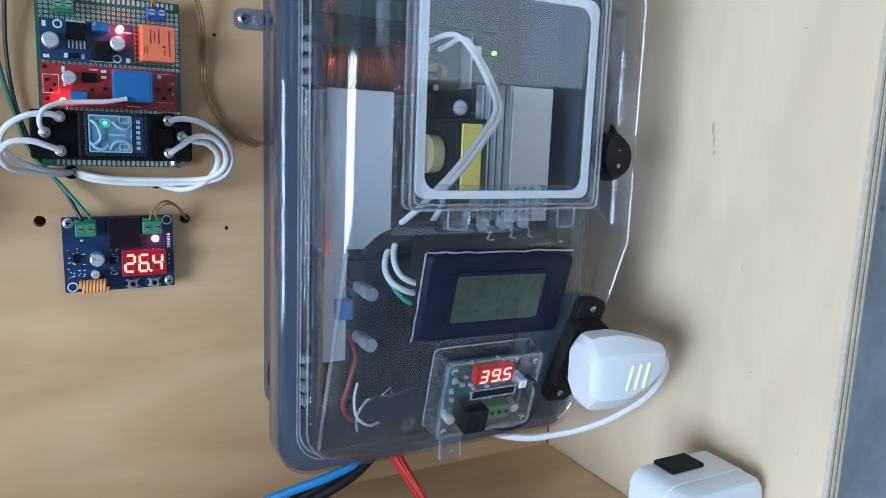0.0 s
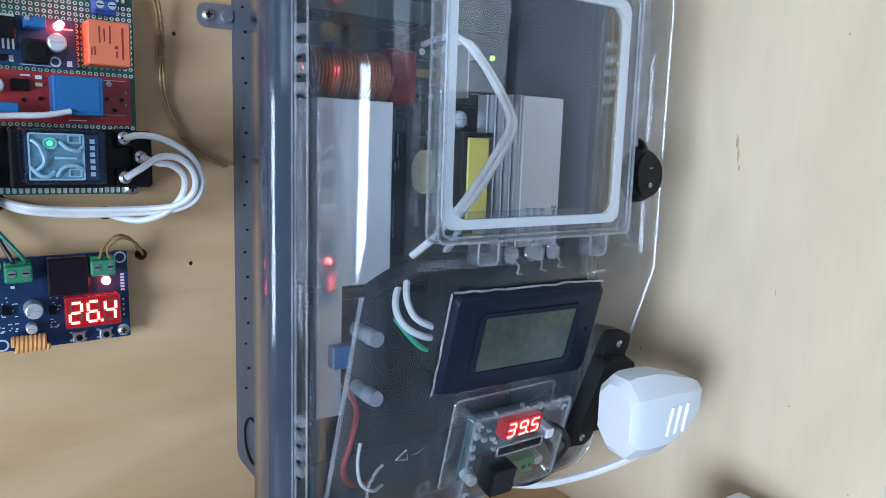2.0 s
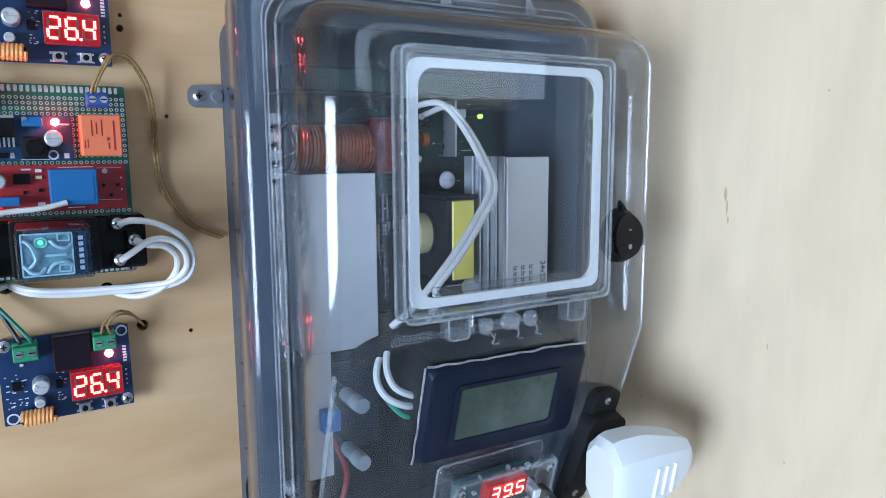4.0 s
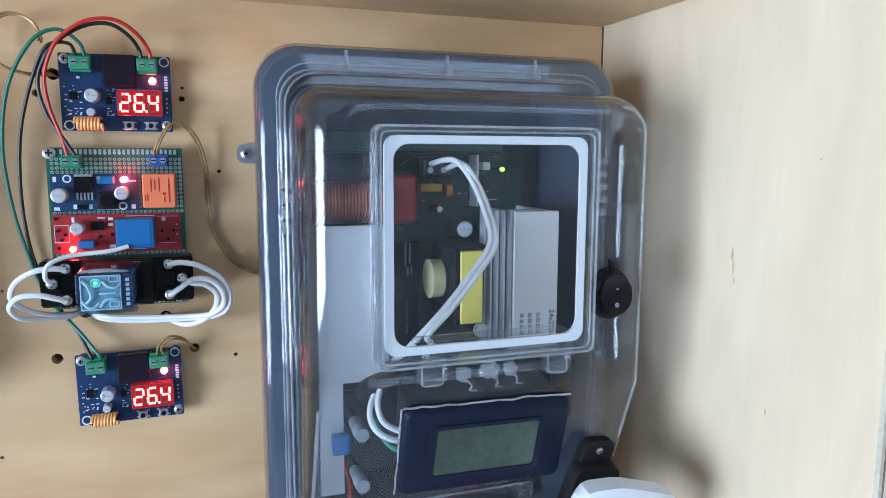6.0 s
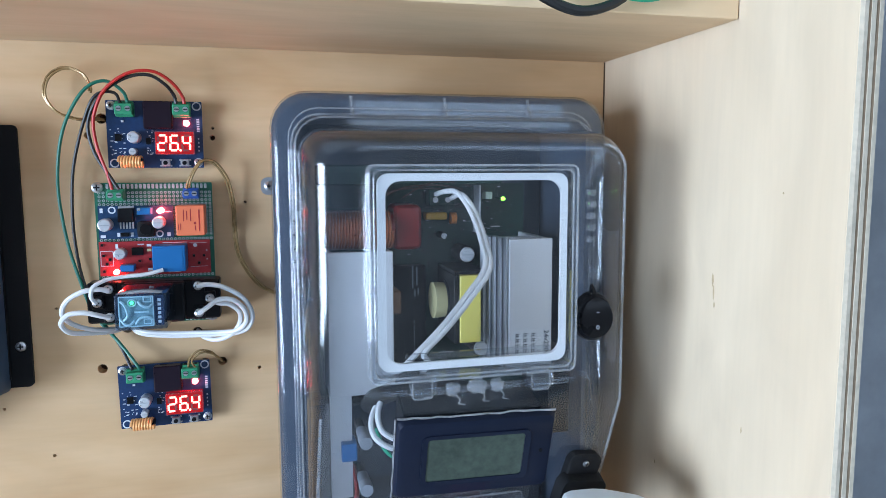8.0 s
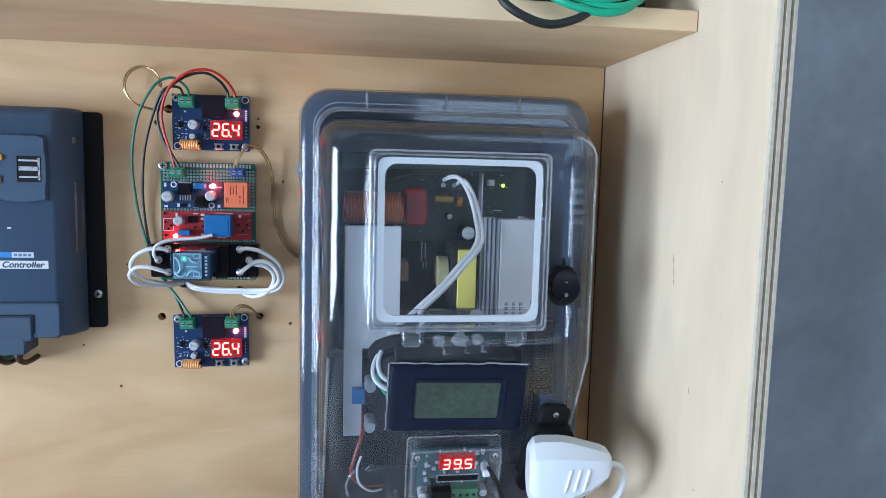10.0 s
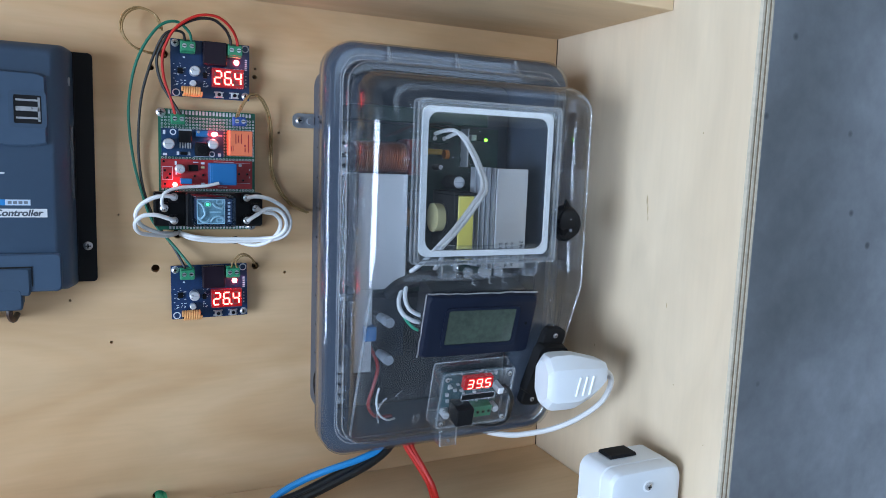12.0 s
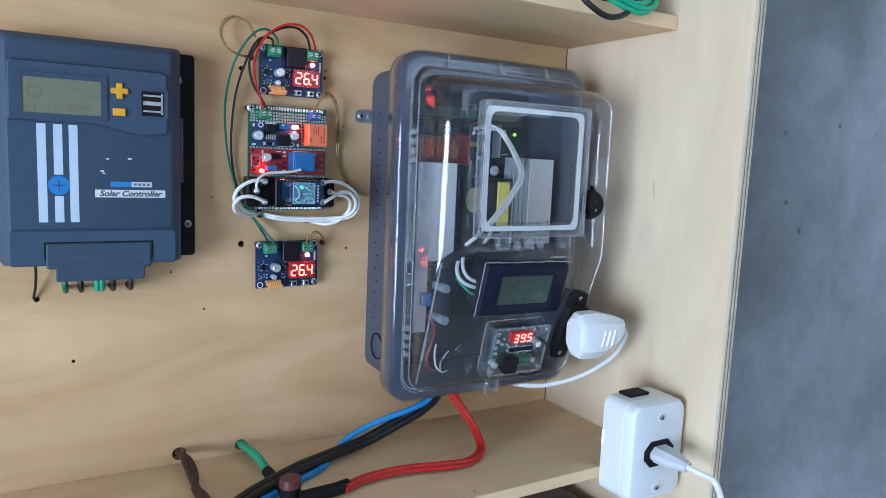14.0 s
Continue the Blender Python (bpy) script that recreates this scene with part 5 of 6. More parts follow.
for i in range(70):
    px, pz = rng.uniform(-0.17, -0.08), rng.uniform(0.285, 0.341)
    box(px, px + rng.uniform(0.0008, 0.0025), pz, pz + rng.uniform(0.0006, 0.002), 0.0214, 0.0228, bm=smd)
tagged(part("surface_parts", smd, BLACK, inv), kind="stuff")
sk = []
for i in range(60):
    px, pz = rng.uniform(-0.17, -0.08), rng.uniform(0.29, 0.341)
    sk.append((px, px + rng.uniform(0.0005, 0.0022), pz, pz + 0.0003))
bars(sk, 0.0216, SILK, inv)
part("black_sleeve_bundle", tube([(-0.1985, -0.080, 0.206), (-0.1960, -0.098, 0.216), (-0.182, -0.108, 0.2225), (-0.160, -0.112, 0.222), (-0.135, -0.110, 0.219), (-0.112, -0.105, 0.214)], 0.0058, 10), BLACK_M, inv)
part("black_terminal_case", box(-0.0735, -0.0570, 0.1700, 0.2285, 0.0050, 0.0700, 0.0020, 2), BLACK_M, inv, "upright black plastic case")
part("upper_bulkhead", box(-0.2250, -0.1000, 0.3430, 0.3560, 0.0216, 0.0500, 0.001), PCB_D, inv)


lowb = thing("driver_board", (-0.200, -0.004, 0.165), "small board with capped posts and blue part inside the box", "circuit board")
part("circuit_board", box(-0.2190, -0.1750, 0.1450, 0.1960, 0.0500, 0.0516), PCB_N, lowb)
part("support", box(-0.2150, -0.1790, 0.1500, 0.1900, 0.0042, 0.0500), BLACK_M, lowb)
for pz in (0.1840, 0.1535):
    part("post", out(-0.2020, pz, 0.0680, 0.0812, 0.0038, n=16), plain("dull_grey_post", (0.17, 0.185, 0.21), 0.5), lowb) if pz == 0.1840 else part("post", out(-0.2020, pz, 0.0680, 0.0812, 0.0038, n=16), bpy.data.materials["dull_grey_post"], lowb)
    part("post_foot", out(-0.2020, pz, 0.0516, 0.0680, 0.0030, n=12), BLACK_M, lowb)
    part("post_cap", out(-0.2020, pz, 0.0810, 0.0900, 0.0043, 0.0040, 16), CAP_G, lowb, "pale post cap")
part("blue_box_part", box(-0.2150, -0.2050, 0.1640, 0.1760, 0.0516, 0.0680, 0.0006), RELAY_B, lowb)
# added block that makes the box's lower interior read near black
tagged(part("black_liner", box(-0.2350, -0.0600, 0.0945, 0.1940, 0.0045, 0.0300, 0.003), plain("matt_black_filler", (0.015, 0.016, 0.020), 0.7, vary=0.1, bump=0, spec=0.12)), "added black block that darkens the bottom of the box", "liner")
wire("red_wire", [(-0.2060, -0.056, 0.156), (-0.2070, -0.078, 0.146), (-0.2120, -0.082, 0.130), (-0.2150, -0.080, 0.115), (-0.2070, -0.075, 0.103), (-0.1900, -0.066, 0.098)], 0.0015, RED_D, "red wire curling in the bottom of the box")
# added white arc, stands in for the glassy highlight of the moulded circle
wire("white_cable", [(-0.2080, -0.085, 0.1300), (-0.2110, -0.088, 0.1210), (-0.2090, -0.088, 0.1100), (-0.2010, -0.086, 0.1030), (-0.1920, -0.080, 0.1010)], 0.0009, CABLE_W, "added white arc imitating a glassy highlight low in the lid", "cable")
twin = [(-0.1430, -0.0330, 0.3360), (-0.1405, -0.0500, 0.3385), (-0.1345, -0.0580, 0.3375), (-0.1285, -0.0680, 0.3260), (-0.1255, -0.0820, 0.3080), (-0.1265, -0.0930, 0.2920), (-0.1400, -0.0990, 0.2760), (-0.1560, -0.1030, 0.2590), (-0.1715, -0.1060, 0.2450), (-0.1820, -0.1060, 0.2350), (-0.1900, -0.1000, 0.2260)]
wire("white_cable", twin, 0.0018, CABLE_W, "white mains cable bending across the inverter", "cable")
wire("white_cable", shifted([(-0.1350, -0.0330, 0.3345)] + twin[2:-2] + [(-0.1690, -0.1040, 0.2390), (-0.1720, -0.0980, 0.2280)], 0.0030, -0.0008, -0.0012), 0.0018, CABLE_W, "white mains cable bending across the inverter", "cable")
wire("white_cable", [(-0.1850, -0.0980, 0.2220), (-0.1960, -0.1000, 0.2130), (-0.2010, -0.1050, 0.2030), (-0.1990, -0.1110, 0.1950), (-0.1900, -0.1150, 0.1900), (-0.1800, -0.1120, 0.1890)], 0.0017, CABLE_W, "white cable looping into the meter", "cable")
wire("white_cable", [(-0.1850, -0.0980, 0.2240), (-0.1940, -0.1040, 0.2170), (-0.1975, -0.1090, 0.2080), (-0.1950, -0.1130, 0.1995), (-0.1860, -0.1150, 0.1945), (-0.1780, -0.1120, 0.1930)], 0.0017, CABLE_W, "white cable looping into the meter", "cable")
wire("green_wire", [(-0.1970, -0.0980, 0.1960), (-0.1940, -0.1090, 0.1880), (-0.1880, -0.1120, 0.1830), (-0.1800, -0.1100, 0.1830)], 0.0013, GREEN_C, "short green wire behind the meter")

# ---- panel meter on the sloping front ----
TILT = 14.04
zc = 0.1895
meter = thing("panel_meter", (-0.1447, -front_depth(zc), zc), "black panel meter with a dim green liquid crystal display", "meter", "", TILT, 1.2, 0)
part("bezel", slab([(-0.0472, 0.0472, -0.0258, 0.0258, 0.0002), (-0.0472, 0.0472, -0.0258, 0.0258, 0.0022), (-0.0457, 0.0457, -0.0243, 0.0243, 0.0050), (-0.0442, 0.0442, -0.0228, 0.0228, 0.0056)], 0.004, 5), NAVY, meter, local=True)
part("display_recess", ring((-0.0325, 0.0322, -0.0172, 0.0165), (-0.0295, 0.0285, -0.0142, 0.0142), 0.004, 0.002, 0.0054, 0.0064), NAVY, meter, local=True)
lcd = part("display", slab([(-0.0295, 0.0285, -0.0142, 0.0142, 0.0052), (-0.0295, 0.0285, -0.0142, 0.0142, 0.0058)], 0.002, 4), LCD, meter, "dim green display", local=True)
part("set_button", out(0.0395, 0.0010, 0.0056, 0.0060, 0.0012, n=10), BLACK_M, meter, local=True)
part("meter_body", box(-0.0425, 0.0400, -0.0215, 0.0270, -0.0260, -0.0019, 0.001), BLACK_M, meter, local=True)
edge = random.Random(21)
seal = tube([(-0.0470 + 0.0047 * k, -0.0014 - edge.uniform(0, 0.0008), 0.0261 + edge.uniform(-0.0003, 0.0006)) for k in range(21)], 0.0006, 6, 4)
tube([(-0.0475 - edge.uniform(-0.0003, 0.0004), -0.0013, 0.0258 - 0.0052 * k) for k in range(11)], 0.0006, 6, 4, seal)
part("sealant", seal, plain("grey_sealant", (0.26, 0.26, 0.27), 0.4, vary=0.8, scale=900), meter, local=True)

# ---- thermostat in a clear case ----
zt = 0.1330
thermo = thing("thermostat", (-0.1438, -front_depth(zt), zt), "small thermostat in a clear case showing 39.5", "thermostat", "", TILT, 0, 0)
part("case", slab([(-0.0335, 0.0325, -0.0260, 0.0262, 0.0002), (-0.0325, 0.0315, -0.0250, 0.0252, 0.0140), (-0.0310, 0.0300, -0.0235, 0.0238, 0.0150)], 0.003, 4), CLEAR_K, thermo, "clear moulded case", local=True)
part("case_rim", ring((-0.0326, 0.0316, -0.0251, 0.0253), (-0.0300, 0.0290, -0.0225, 0.0228), 0.003, 0.002, 0.0135, 0.0155), CLEAR_C, thermo, local=True)
# edge highlights of the case, drawn as pale tubes
for q, d, r in (((-0.0312, 0.0302, -0.0237, 0.0240), 0.0150, 0.0005), ((-0.0334, 0.0324, -0.0259, 0.0261), 0.0008, 0.0006)):
    e = bead(rr3(*q, 0.003, d), r)
    part("moulded_edge", e, BEAD, thermo, local=True)
part("circuit_board", box(-0.0260, 0.0240, -0.0190, 0.0190, 0.0035, 0.0050), PCB_T, thermo, "pale teal circuit board", local=True)
for px, pz in ((-0.0275, 0.0195), (0.0265, 0.0195), (-0.0275, -0.0200), (0.0265, -0.0200)):
    screw(thermo, px, pz, 0.0150, 0.0019, local=True)
    part("screw_post", out(px, pz, 0.0005, 0.0150, 0.0024, n=10), CLEAR_C, thermo, local=True)
disp = part("display", box(-0.0122, 0.0126, 0.0088, 0.0188, 0.0095, 0.0154, 0.0003), DISP_R, thermo, "red figure display", local=True)
for i, ch in enumerate("395"):
    digit(ch, -0.0074 + 0.0076 * i, 0.0138, 0.0045, 0.0072, 0.0157, disp, i == 1)
part("button_slot", box(-0.0130, 0.0155, -0.0002, 0.0044, 0.0150, 0.0154, 0.0002), BLACK, thermo, "dark slot over three buttons", local=True)
for k in range(3):
    part("push_button", box(-0.0100 + 0.0085 * k, -0.0065 + 0.0085 * k, 0.0010, 0.0028, 0.0154, 0.0156, 0.0002), BLACK_M, thermo, local=True)
part("slot_rim", ring((-0.0138, 0.0163, -0.0010, 0.0052), (-0.0130, 0.0155, -0.0002, 0.0044), 0.0006, 0.0004, 0.0150, 0.0157, 3), BEAD, thermo, local=True)
part("relay", box(-0.0175, -0.0032, -0.0200, -0.0050, 0.0050, 0.0215, 0.0006), BLACK, thermo, "black relay cube", local=True)
ttb = part("terminal_block", box(-0.0028, 0.0165, -0.0185, -0.0090, 0.0050, 0.0140, 0.0004), TERM_G, thermo, "green four-way terminal", local=True)
for k in range(4):
    part("clamp_hole", out(-0.0004 + 0.0048 * k, -0.0140, 0.0140, 0.0144, 0.0013, n=10), BLACK_M, ttb, local=True)
part("sensor_socket", box(0.0190, 0.0240, 0.0015, 0.0070, 0.0050, 0.0155, 0.0005), WHITE, thermo, "white sensor socket", local=True)
can(thermo, -0.0225, -0.0150, 0.0050, 0.0030, 0.0080)
can(thermo, 0.0210, -0.0140, 0.0050, 0.0030, 0.0080)
smd = bmesh.new()
for i in range(40):
    px, pz = rng.uniform(-0.025, 0.022), rng.uniform(-0.018, 0.018)
    box(px, px + rng.uniform(0.001, 0.003), pz, pz + rng.uniform(0.0008, 0.003), 0.0048, 0.0068, bm=smd)
tagged(part("surface_parts", smd, CAN, thermo, local=True), kind="stuff")
for dx in (0, 0.0016):
    wire("black_wire", [(-0.1218 + dx, -0.1320, 0.1385), (-0.1210 + dx, -0.1385, 0.1370), (-0.1165 + dx, -0.1380, 0.1290), (-0.1125 + dx, -0.1300, 0.1190), (-0.1085 + dx, -0.1210, 0.1090), (-0.1100 + dx, -0.1170, 0.1015), (-0.1210 + dx, -0.1165, 0.0990), (-0.1340 + dx, -0.1165, 0.1020), (-0.1430, -0.1170, 0.1060)], 0.0009, BLACK_W, "thin black sensor wire drooping from the thermostat")


# ---- socket outlet and plug on the lid ----
sock = thing("panel_socket", (-0.0800, -front_depth(0.148), 0.148), "black screwed panel socket on the clear lid", "socket", "", TILT, 9, 8)
part("flange", slab([(-0.0115, 0.0115, -0.0355, 0.0355, 0.0004), (-0.0115, 0.0115, -0.0355, 0.0355, 0.0052), (-0.0105, 0.0105, -0.0345, 0.0345, 0.0060)], 0.006, 5), BLACK_M, sock, local=True)
part("collar", slab([(-0.0165, 0.0165, -0.0225, 0.0225, 0.0040), (-0.0155, 0.0155, -0.0215, 0.0215, 0.0120)], 0.006, 5), BLACK_M, sock, local=True)
for pz in (0.0295, -0.0295):
    screw(sock, 0.0, pz, 0.0060, 0.0021, local=True)
PLUG = Vector((-0.0955, -0.1530, 0.1450))
plug = thing("mains_plug", PLUG, "white angled mains plug pushed into the black socket", "plug", "", 0, 0, 0)
AX = Vector((0.99, -0.09, 0.0)).normalized()
SIDE = Vector((0.15, 0.985, 0.0)).normalized()


def octo(s, hw, hh, c, lift=0.0):
    q = PLUG + AX * s
    k = [(-hw, -hh + c), (-hw + c, -hh), (hw - c, -hh), (hw, -hh + c), (hw, hh - c), (hw - c, hh), (-hw + c, hh), (-hw, hh - c)]
    return [tuple(q + SIDE * a + Vector((0, 0, 1)) * (b + lift)) for a, b in k]


bm = loft([octo(-0.0035, 0.0120, 0.0165, 0.0075), octo(0.0, 0.0148, 0.0205, 0.0085), octo(0.0040, 0.0154, 0.0217, 0.0088), octo(0.0170, 0.0154, 0.0219, 0.0088), octo(0.0240, 0.0148, 0.0210, 0.0080), octo(0.0375, 0.0130, 0.0158, 0.0060, 0.0018), octo(0.0455, 0.0115, 0.0115, 0.0045, 0.0040), octo(0.0500, 0.0098, 0.0085, 0.0036, 0.0052), octo(0.0520, 0.0068, 0.0055, 0.0026, 0.0058)])
body = part("plug_body", bm, WHITE, plug)
for k in range(3):
    q = PLUG + AX * (0.0215 + 0.0062 * k) - SIDE * (0.0152 - 0.0006 * k)
    part("grip_slot", rod(q + Vector((-0.0016, 0, -0.0085)), q + Vector((0.0020, 0, 0.0060)), 0.0009, n=8), GASKET, body)
wire("white_cable", [(-0.0450, -0.1570, 0.1490), (-0.0355, -0.1550, 0.1460), (-0.0290, -0.1500, 0.1350), (-0.0290, -0.1380, 0.1150), (-0.0360, -0.1180, 0.0950), (-0.0480, -0.1020, 0.0820), (-0.0640, -0.0900, 0.0750), (-0.0830, -0.0800, 0.0720), (-0.1020, -0.0640, 0.0740), (-0.1080, -0.0500, 0.0840)], 0.0023, CABLE_W, "white flat cable looping from the plug under the box", "cable")
wire("white_cable", shifted([(-0.0450, -0.1570, 0.1490), (-0.0355, -0.1550, 0.1460), (-0.0290, -0.1500, 0.1350), (-0.0290, -0.1380, 0.1150), (-0.0360, -0.1180, 0.0950), (-0.0480, -0.1020, 0.0820), (-0.0640, -0.0900, 0.0750), (-0.0830, -0.0800, 0.0720), (-0.1020, -0.0640, 0.0740), (-0.1080, -0.0500, 0.0840)], 0.0012, 0.0024, -0.0018), 0.0021, CABLE_W, "white flat cable looping from the plug under the box", "cable")

# ---- surface socket box beside the shelf ----
outlet = thing("outlet_box", (-0.036, -0.194, 0.0), "white surface outlet box with a plug in it", "outlet box")


ob_body = part("box_body", slab([(-0.0735, -0.0060, -0.0030, 0.0905, 0.1740), (-0.0735, -0.0060, -0.0030, 0.0905, 0.1990), (-0.0727, -0.0064, -0.0022, 0.0897, 0.2000)], 0.010, 6), WHITE, outlet)
part("cover", slab([(-0.0731, -0.0062, -0.0026, 0.0901, 0.2006), (-0.0731, -0.0062, -0.0026, 0.0901, 0.2090), (-0.0715, -0.0078, -0.0010, 0.0885, 0.2120), (-0.0685, -0.0108, 0.0020, 0.0855, 0.2132)], 0.010, 6), WHITE, outlet)
for pz in (0.0770, 0.0090):
    part("screw_well", out(-0.0395, pz, 0.2125, 0.2134, 0.0046, n=18), GASKET, outlet)
    screw(outlet, -0.0395, pz, 0.2134, 0.0031)
part("knockout_notch", box(-0.0742, -0.0725, 0.0420, 0.0580, 0.1735, 0.1775, 0.0010), GASKET, outlet)
part("insulating_tape", box(-0.0575, -0.0320, 0.0904, 0.0932, 0.1745, 0.1905, 0.0010), BLACK_M, outlet, "black tape patch on top")


def hexa(d, w, h, c):
    x, z = -0.0395, 0.0430
    return [(x - w, -d, z - h + c), (x - w + c, -d, z - h), (x + w - c, -d, z - h), (x + w, -d, z - h + c), (x + w, -d, z + h - c), (x + w - c, -d, z + h), (x - w + c, -d, z + h), (x - w, -d, z + h - c)]


part("socket_insert", loft([hexa(0.2120, 0.0190, 0.0125, 0.0080), hexa(0.2145, 0.0185, 0.0120, 0.0080)]), BLACK, outlet, "black hexagonal socket insert")
pl2 = thing("small_plug", (-0.033, -0.2145, 0.042), "grey white plug pushed into the outlet", "plug")
part("plug_body", loft([hexa(0.2145, 0.0120, 0.0075, 0.0050), hexa(0.2290, 0.0112, 0.0072, 0.0045), hexa(0.2390, 0.0080, 0.0058, 0.0036), hexa(0.2470, 0.0045, 0.0042, 0.0018)]), plain("grey_white_plastic", (0.50, 0.52, 0.55), 0.4, vary=0.06), pl2)
wire("white_cable", [(-0.0395, -0.2460, 0.0430), (-0.0380, -0.2560, 0.0420), (-0.0290, -0.2660, 0.0370), (-0.0230, -0.2710, 0.0220), (-0.0190, -0.2720, 0.0000), (-0.0160, -0.2700, -0.0500), (-0.0150, -0.2690, -0.1000)], 0.0027, CABLE_W, "white cable hanging from the outlet plug", "cable")

# ---- solar charge controller ----
sc = thing("solar_controller", (-0.492, 0, 0.30), "slate blue solar charge controller with a small display", "controller")
plate = part("back_plate", slab([(-0.5740, -0.4105, 0.2110, 0.3820, 0.0004), (-0.5740, -0.4105, 0.2110, 0.3820, 0.0030)], 0.003, 4), BLACK_M, sc, "black metal back plate")
for px, pz in ((-0.4165, 0.2385), (-0.5680, 0.2385), (-0.5680, 0.3550)):
    screw(plate, px, pz, 0.0030, 0.0034)
part("heat_sink_body", slab([(-0.5570, -0.4230, 0.2160, 0.3800, 0.0030), (-0.5570, -0.4230, 0.2160, 0.3800, 0.0060)], 0.002, 3), BLACK_M, sc, "black aluminium body")
shell = part("shell", slab([(-0.5560, -0.4235, 0.2085, 0.3835, 0.0050), (-0.5555, -0.4240, 0.2090, 0.3835, 0.0090), (-0.5545, -0.4262, 0.2100, 0.3830, 0.0260), (-0.5520, -0.4290, 0.2110, 0.3815, 0.0310), (-0.5485, -0.4340, 0.2125, 0.3775, 0.0355), (-0.5470, -0.4360, 0.2135, 0.3750, 0.0368)], 0.004, 4), SLATE, sc, "slate blue plastic shell")
part("lower_ledge", slab([(-0.5490, -0.4320, 0.2110, 0.2380, 0.0340), (-0.5490, -0.4320, 0.2110, 0.2380, 0.0385), (-0.5480, -0.4330, 0.2120, 0.2368, 0.0396)], 0.003, 4), SLATE, sc, "raised lower ledge of the shell")
wave = [(-0.5470, 0.3190), (-0.5300, 0.3190), (-0.5000, 0.3190), (-0.4850, 0.3182), (-0.4740, 0.3150), (-0.4620, 0.3120), (-0.4500, 0.3118), (-0.4380, 0.3140), (-0.4375, 0.3400), (-0.4380, 0.3600), (-0.4420, 0.3620), (-0.4900, 0.3625), (-0.5440, 0.3625), (-0.5465, 0.3600)]
cx0, cz0 = -0.4925, 0.3390
part("display_console", loft([[(x, -0.0362, z) for x, z in wave], [(x, -0.0385, z) for x, z in wave], [(cx0 + (x - cx0) * 0.975, -0.0402, cz0 + (z - cz0) * 0.95) for x, z in wave]]), SLATE, sc, "raised slate blue display console")
part("display_surround", ring((-0.5420, -0.4815, 0.3215, 0.3545), (-0.5375, -0.4860, 0.3250, 0.3505), 0.002, 0.001, 0.0398, 0.0412), SLATE_D, sc)
sd = part("display", box(-0.5375, -0.4860, 0.3250, 0.3505, 0.0398, 0.0405), LCD_SC, sc, "olive liquid crystal display")
mk = [(-0.5345 + 0.0045 * k, -0.5315 + 0.0045 * k, 0.3275, 0.3280) for k in range(4)] + [(-0.5345 + 0.0045 * k, -0.5341 + 0.0045 * k, 0.3275, 0.3320) for k in range(5)]
mk += [(-0.5080 + 0.0045 * k, -0.5050 + 0.0045 * k, z, z + 0.0005) for k in range(4) for z in (0.3275, 0.3296, 0.3317)] + [(-0.5080 + 0.0045 * k, -0.5076 + 0.0045 * k, 0.3275, 0.3320) for k in range(4)]
mk += [(-0.4960 + 0.0020 * k, -0.4948 + 0.0020 * k, 0.3370, 0.3380 + 0.0012 * k) for k in range(4)] + [(-0.5200, -0.5180, 0.3440, 0.3446), (-0.5040, -0.5005, 0.3436, 0.3443), (-0.4960, -0.4930, 0.3438, 0.3444)]
bars(mk, 0.0405, LCD_SC_SEG, sd, "display_print")
part("sun_mark", ring((-0.5345, -0.5245, 0.3360, 0.3450), (-0.5337, -0.5253, 0.3368, 0.3442), 0.0044, 0.0036, 0.0405, 0.0407), LCD_SC_SEG, sd)
bm = box(-0.4792, -0.4668, 0.3428, 0.3472, 0.0400, 0.0420, 0.0006)
box(-0.4752, -0.4708, 0.3390, 0.3510, 0.0400, 0.0421, 0.0006, bm=bm)
part("plus_button", bm, YELLOW_B, sc, "orange plus shaped button")
part("minus_button", box(-0.4780, -0.4688, 0.3262, 0.3320, 0.0400, 0.0420, 0.0006), YELLOW_B, sc, "orange flat button")
usb = part("usb_port", ring((-0.4605, -0.4380, 0.3245, 0.3495), (-0.4575, -0.4410, 0.3275, 0.3465), 0.003, 0.001, 0.0396, 0.0408), SLATE_D, sc, "twin charging port")
# black block instead of a shaded port depth
part("port_well", box(-0.4578, -0.4407, 0.3272, 0.3468, 0.0340, 0.0404), BLACK_M, usb)
for z0, z1 in ((0.3425, 0.3438), (0.3358, 0.3388), (0.3305, 0.3318)):
    part("port_shell", box(-0.4562, -0.4422, z0, z1, 0.0400, 0.0410), SOLDER, usb)
part("port_shell", box(-0.4432, -0.4418, 0.3290, 0.3452, 0.0400, 0.0410), SOLDER, usb)
for k, px in enumerate((-0.5260, -0.5152, -0.5050)):
    if k == 1:
        part("stripe", box(px - 0.0030, px + 0.0030, 0.2800, 0.3175, 0.0368, 0.0370), LABEL, sc, "pale blue printed stripe")
        part("stripe", box(px - 0.0030, px + 0.0030, 0.2440, 0.2640, 0.0368, 0.0370), LABEL, sc, "pale blue printed stripe")
    else:
        part("stripe", box(px - 0.0030, px + 0.0030, 0.2440, 0.3175, 0.0368, 0.0370), LABEL, sc, "pale blue printed stripe")
badge = part("round_badge", out(-0.5152, 0.2720, 0.0368, 0.0371, 0.0072, n=28), BLUE_L, sc, "blue round badge")
bars([(-0.5192, -0.5112, 0.2716, 0.2724), (-0.5156, -0.5148, 0.2680, 0.2760)], 0.0371, SLATE, badge)
part("logo_block", box(-0.4800, -0.4650, 0.2715, 0.2755, 0.0368, 0.0370), BLUE_L, sc)
mod = part("model_label", box(-0.4650, -0.4500, 0.2715, 0.2755, 0.0368, 0.0370), LABEL, sc)
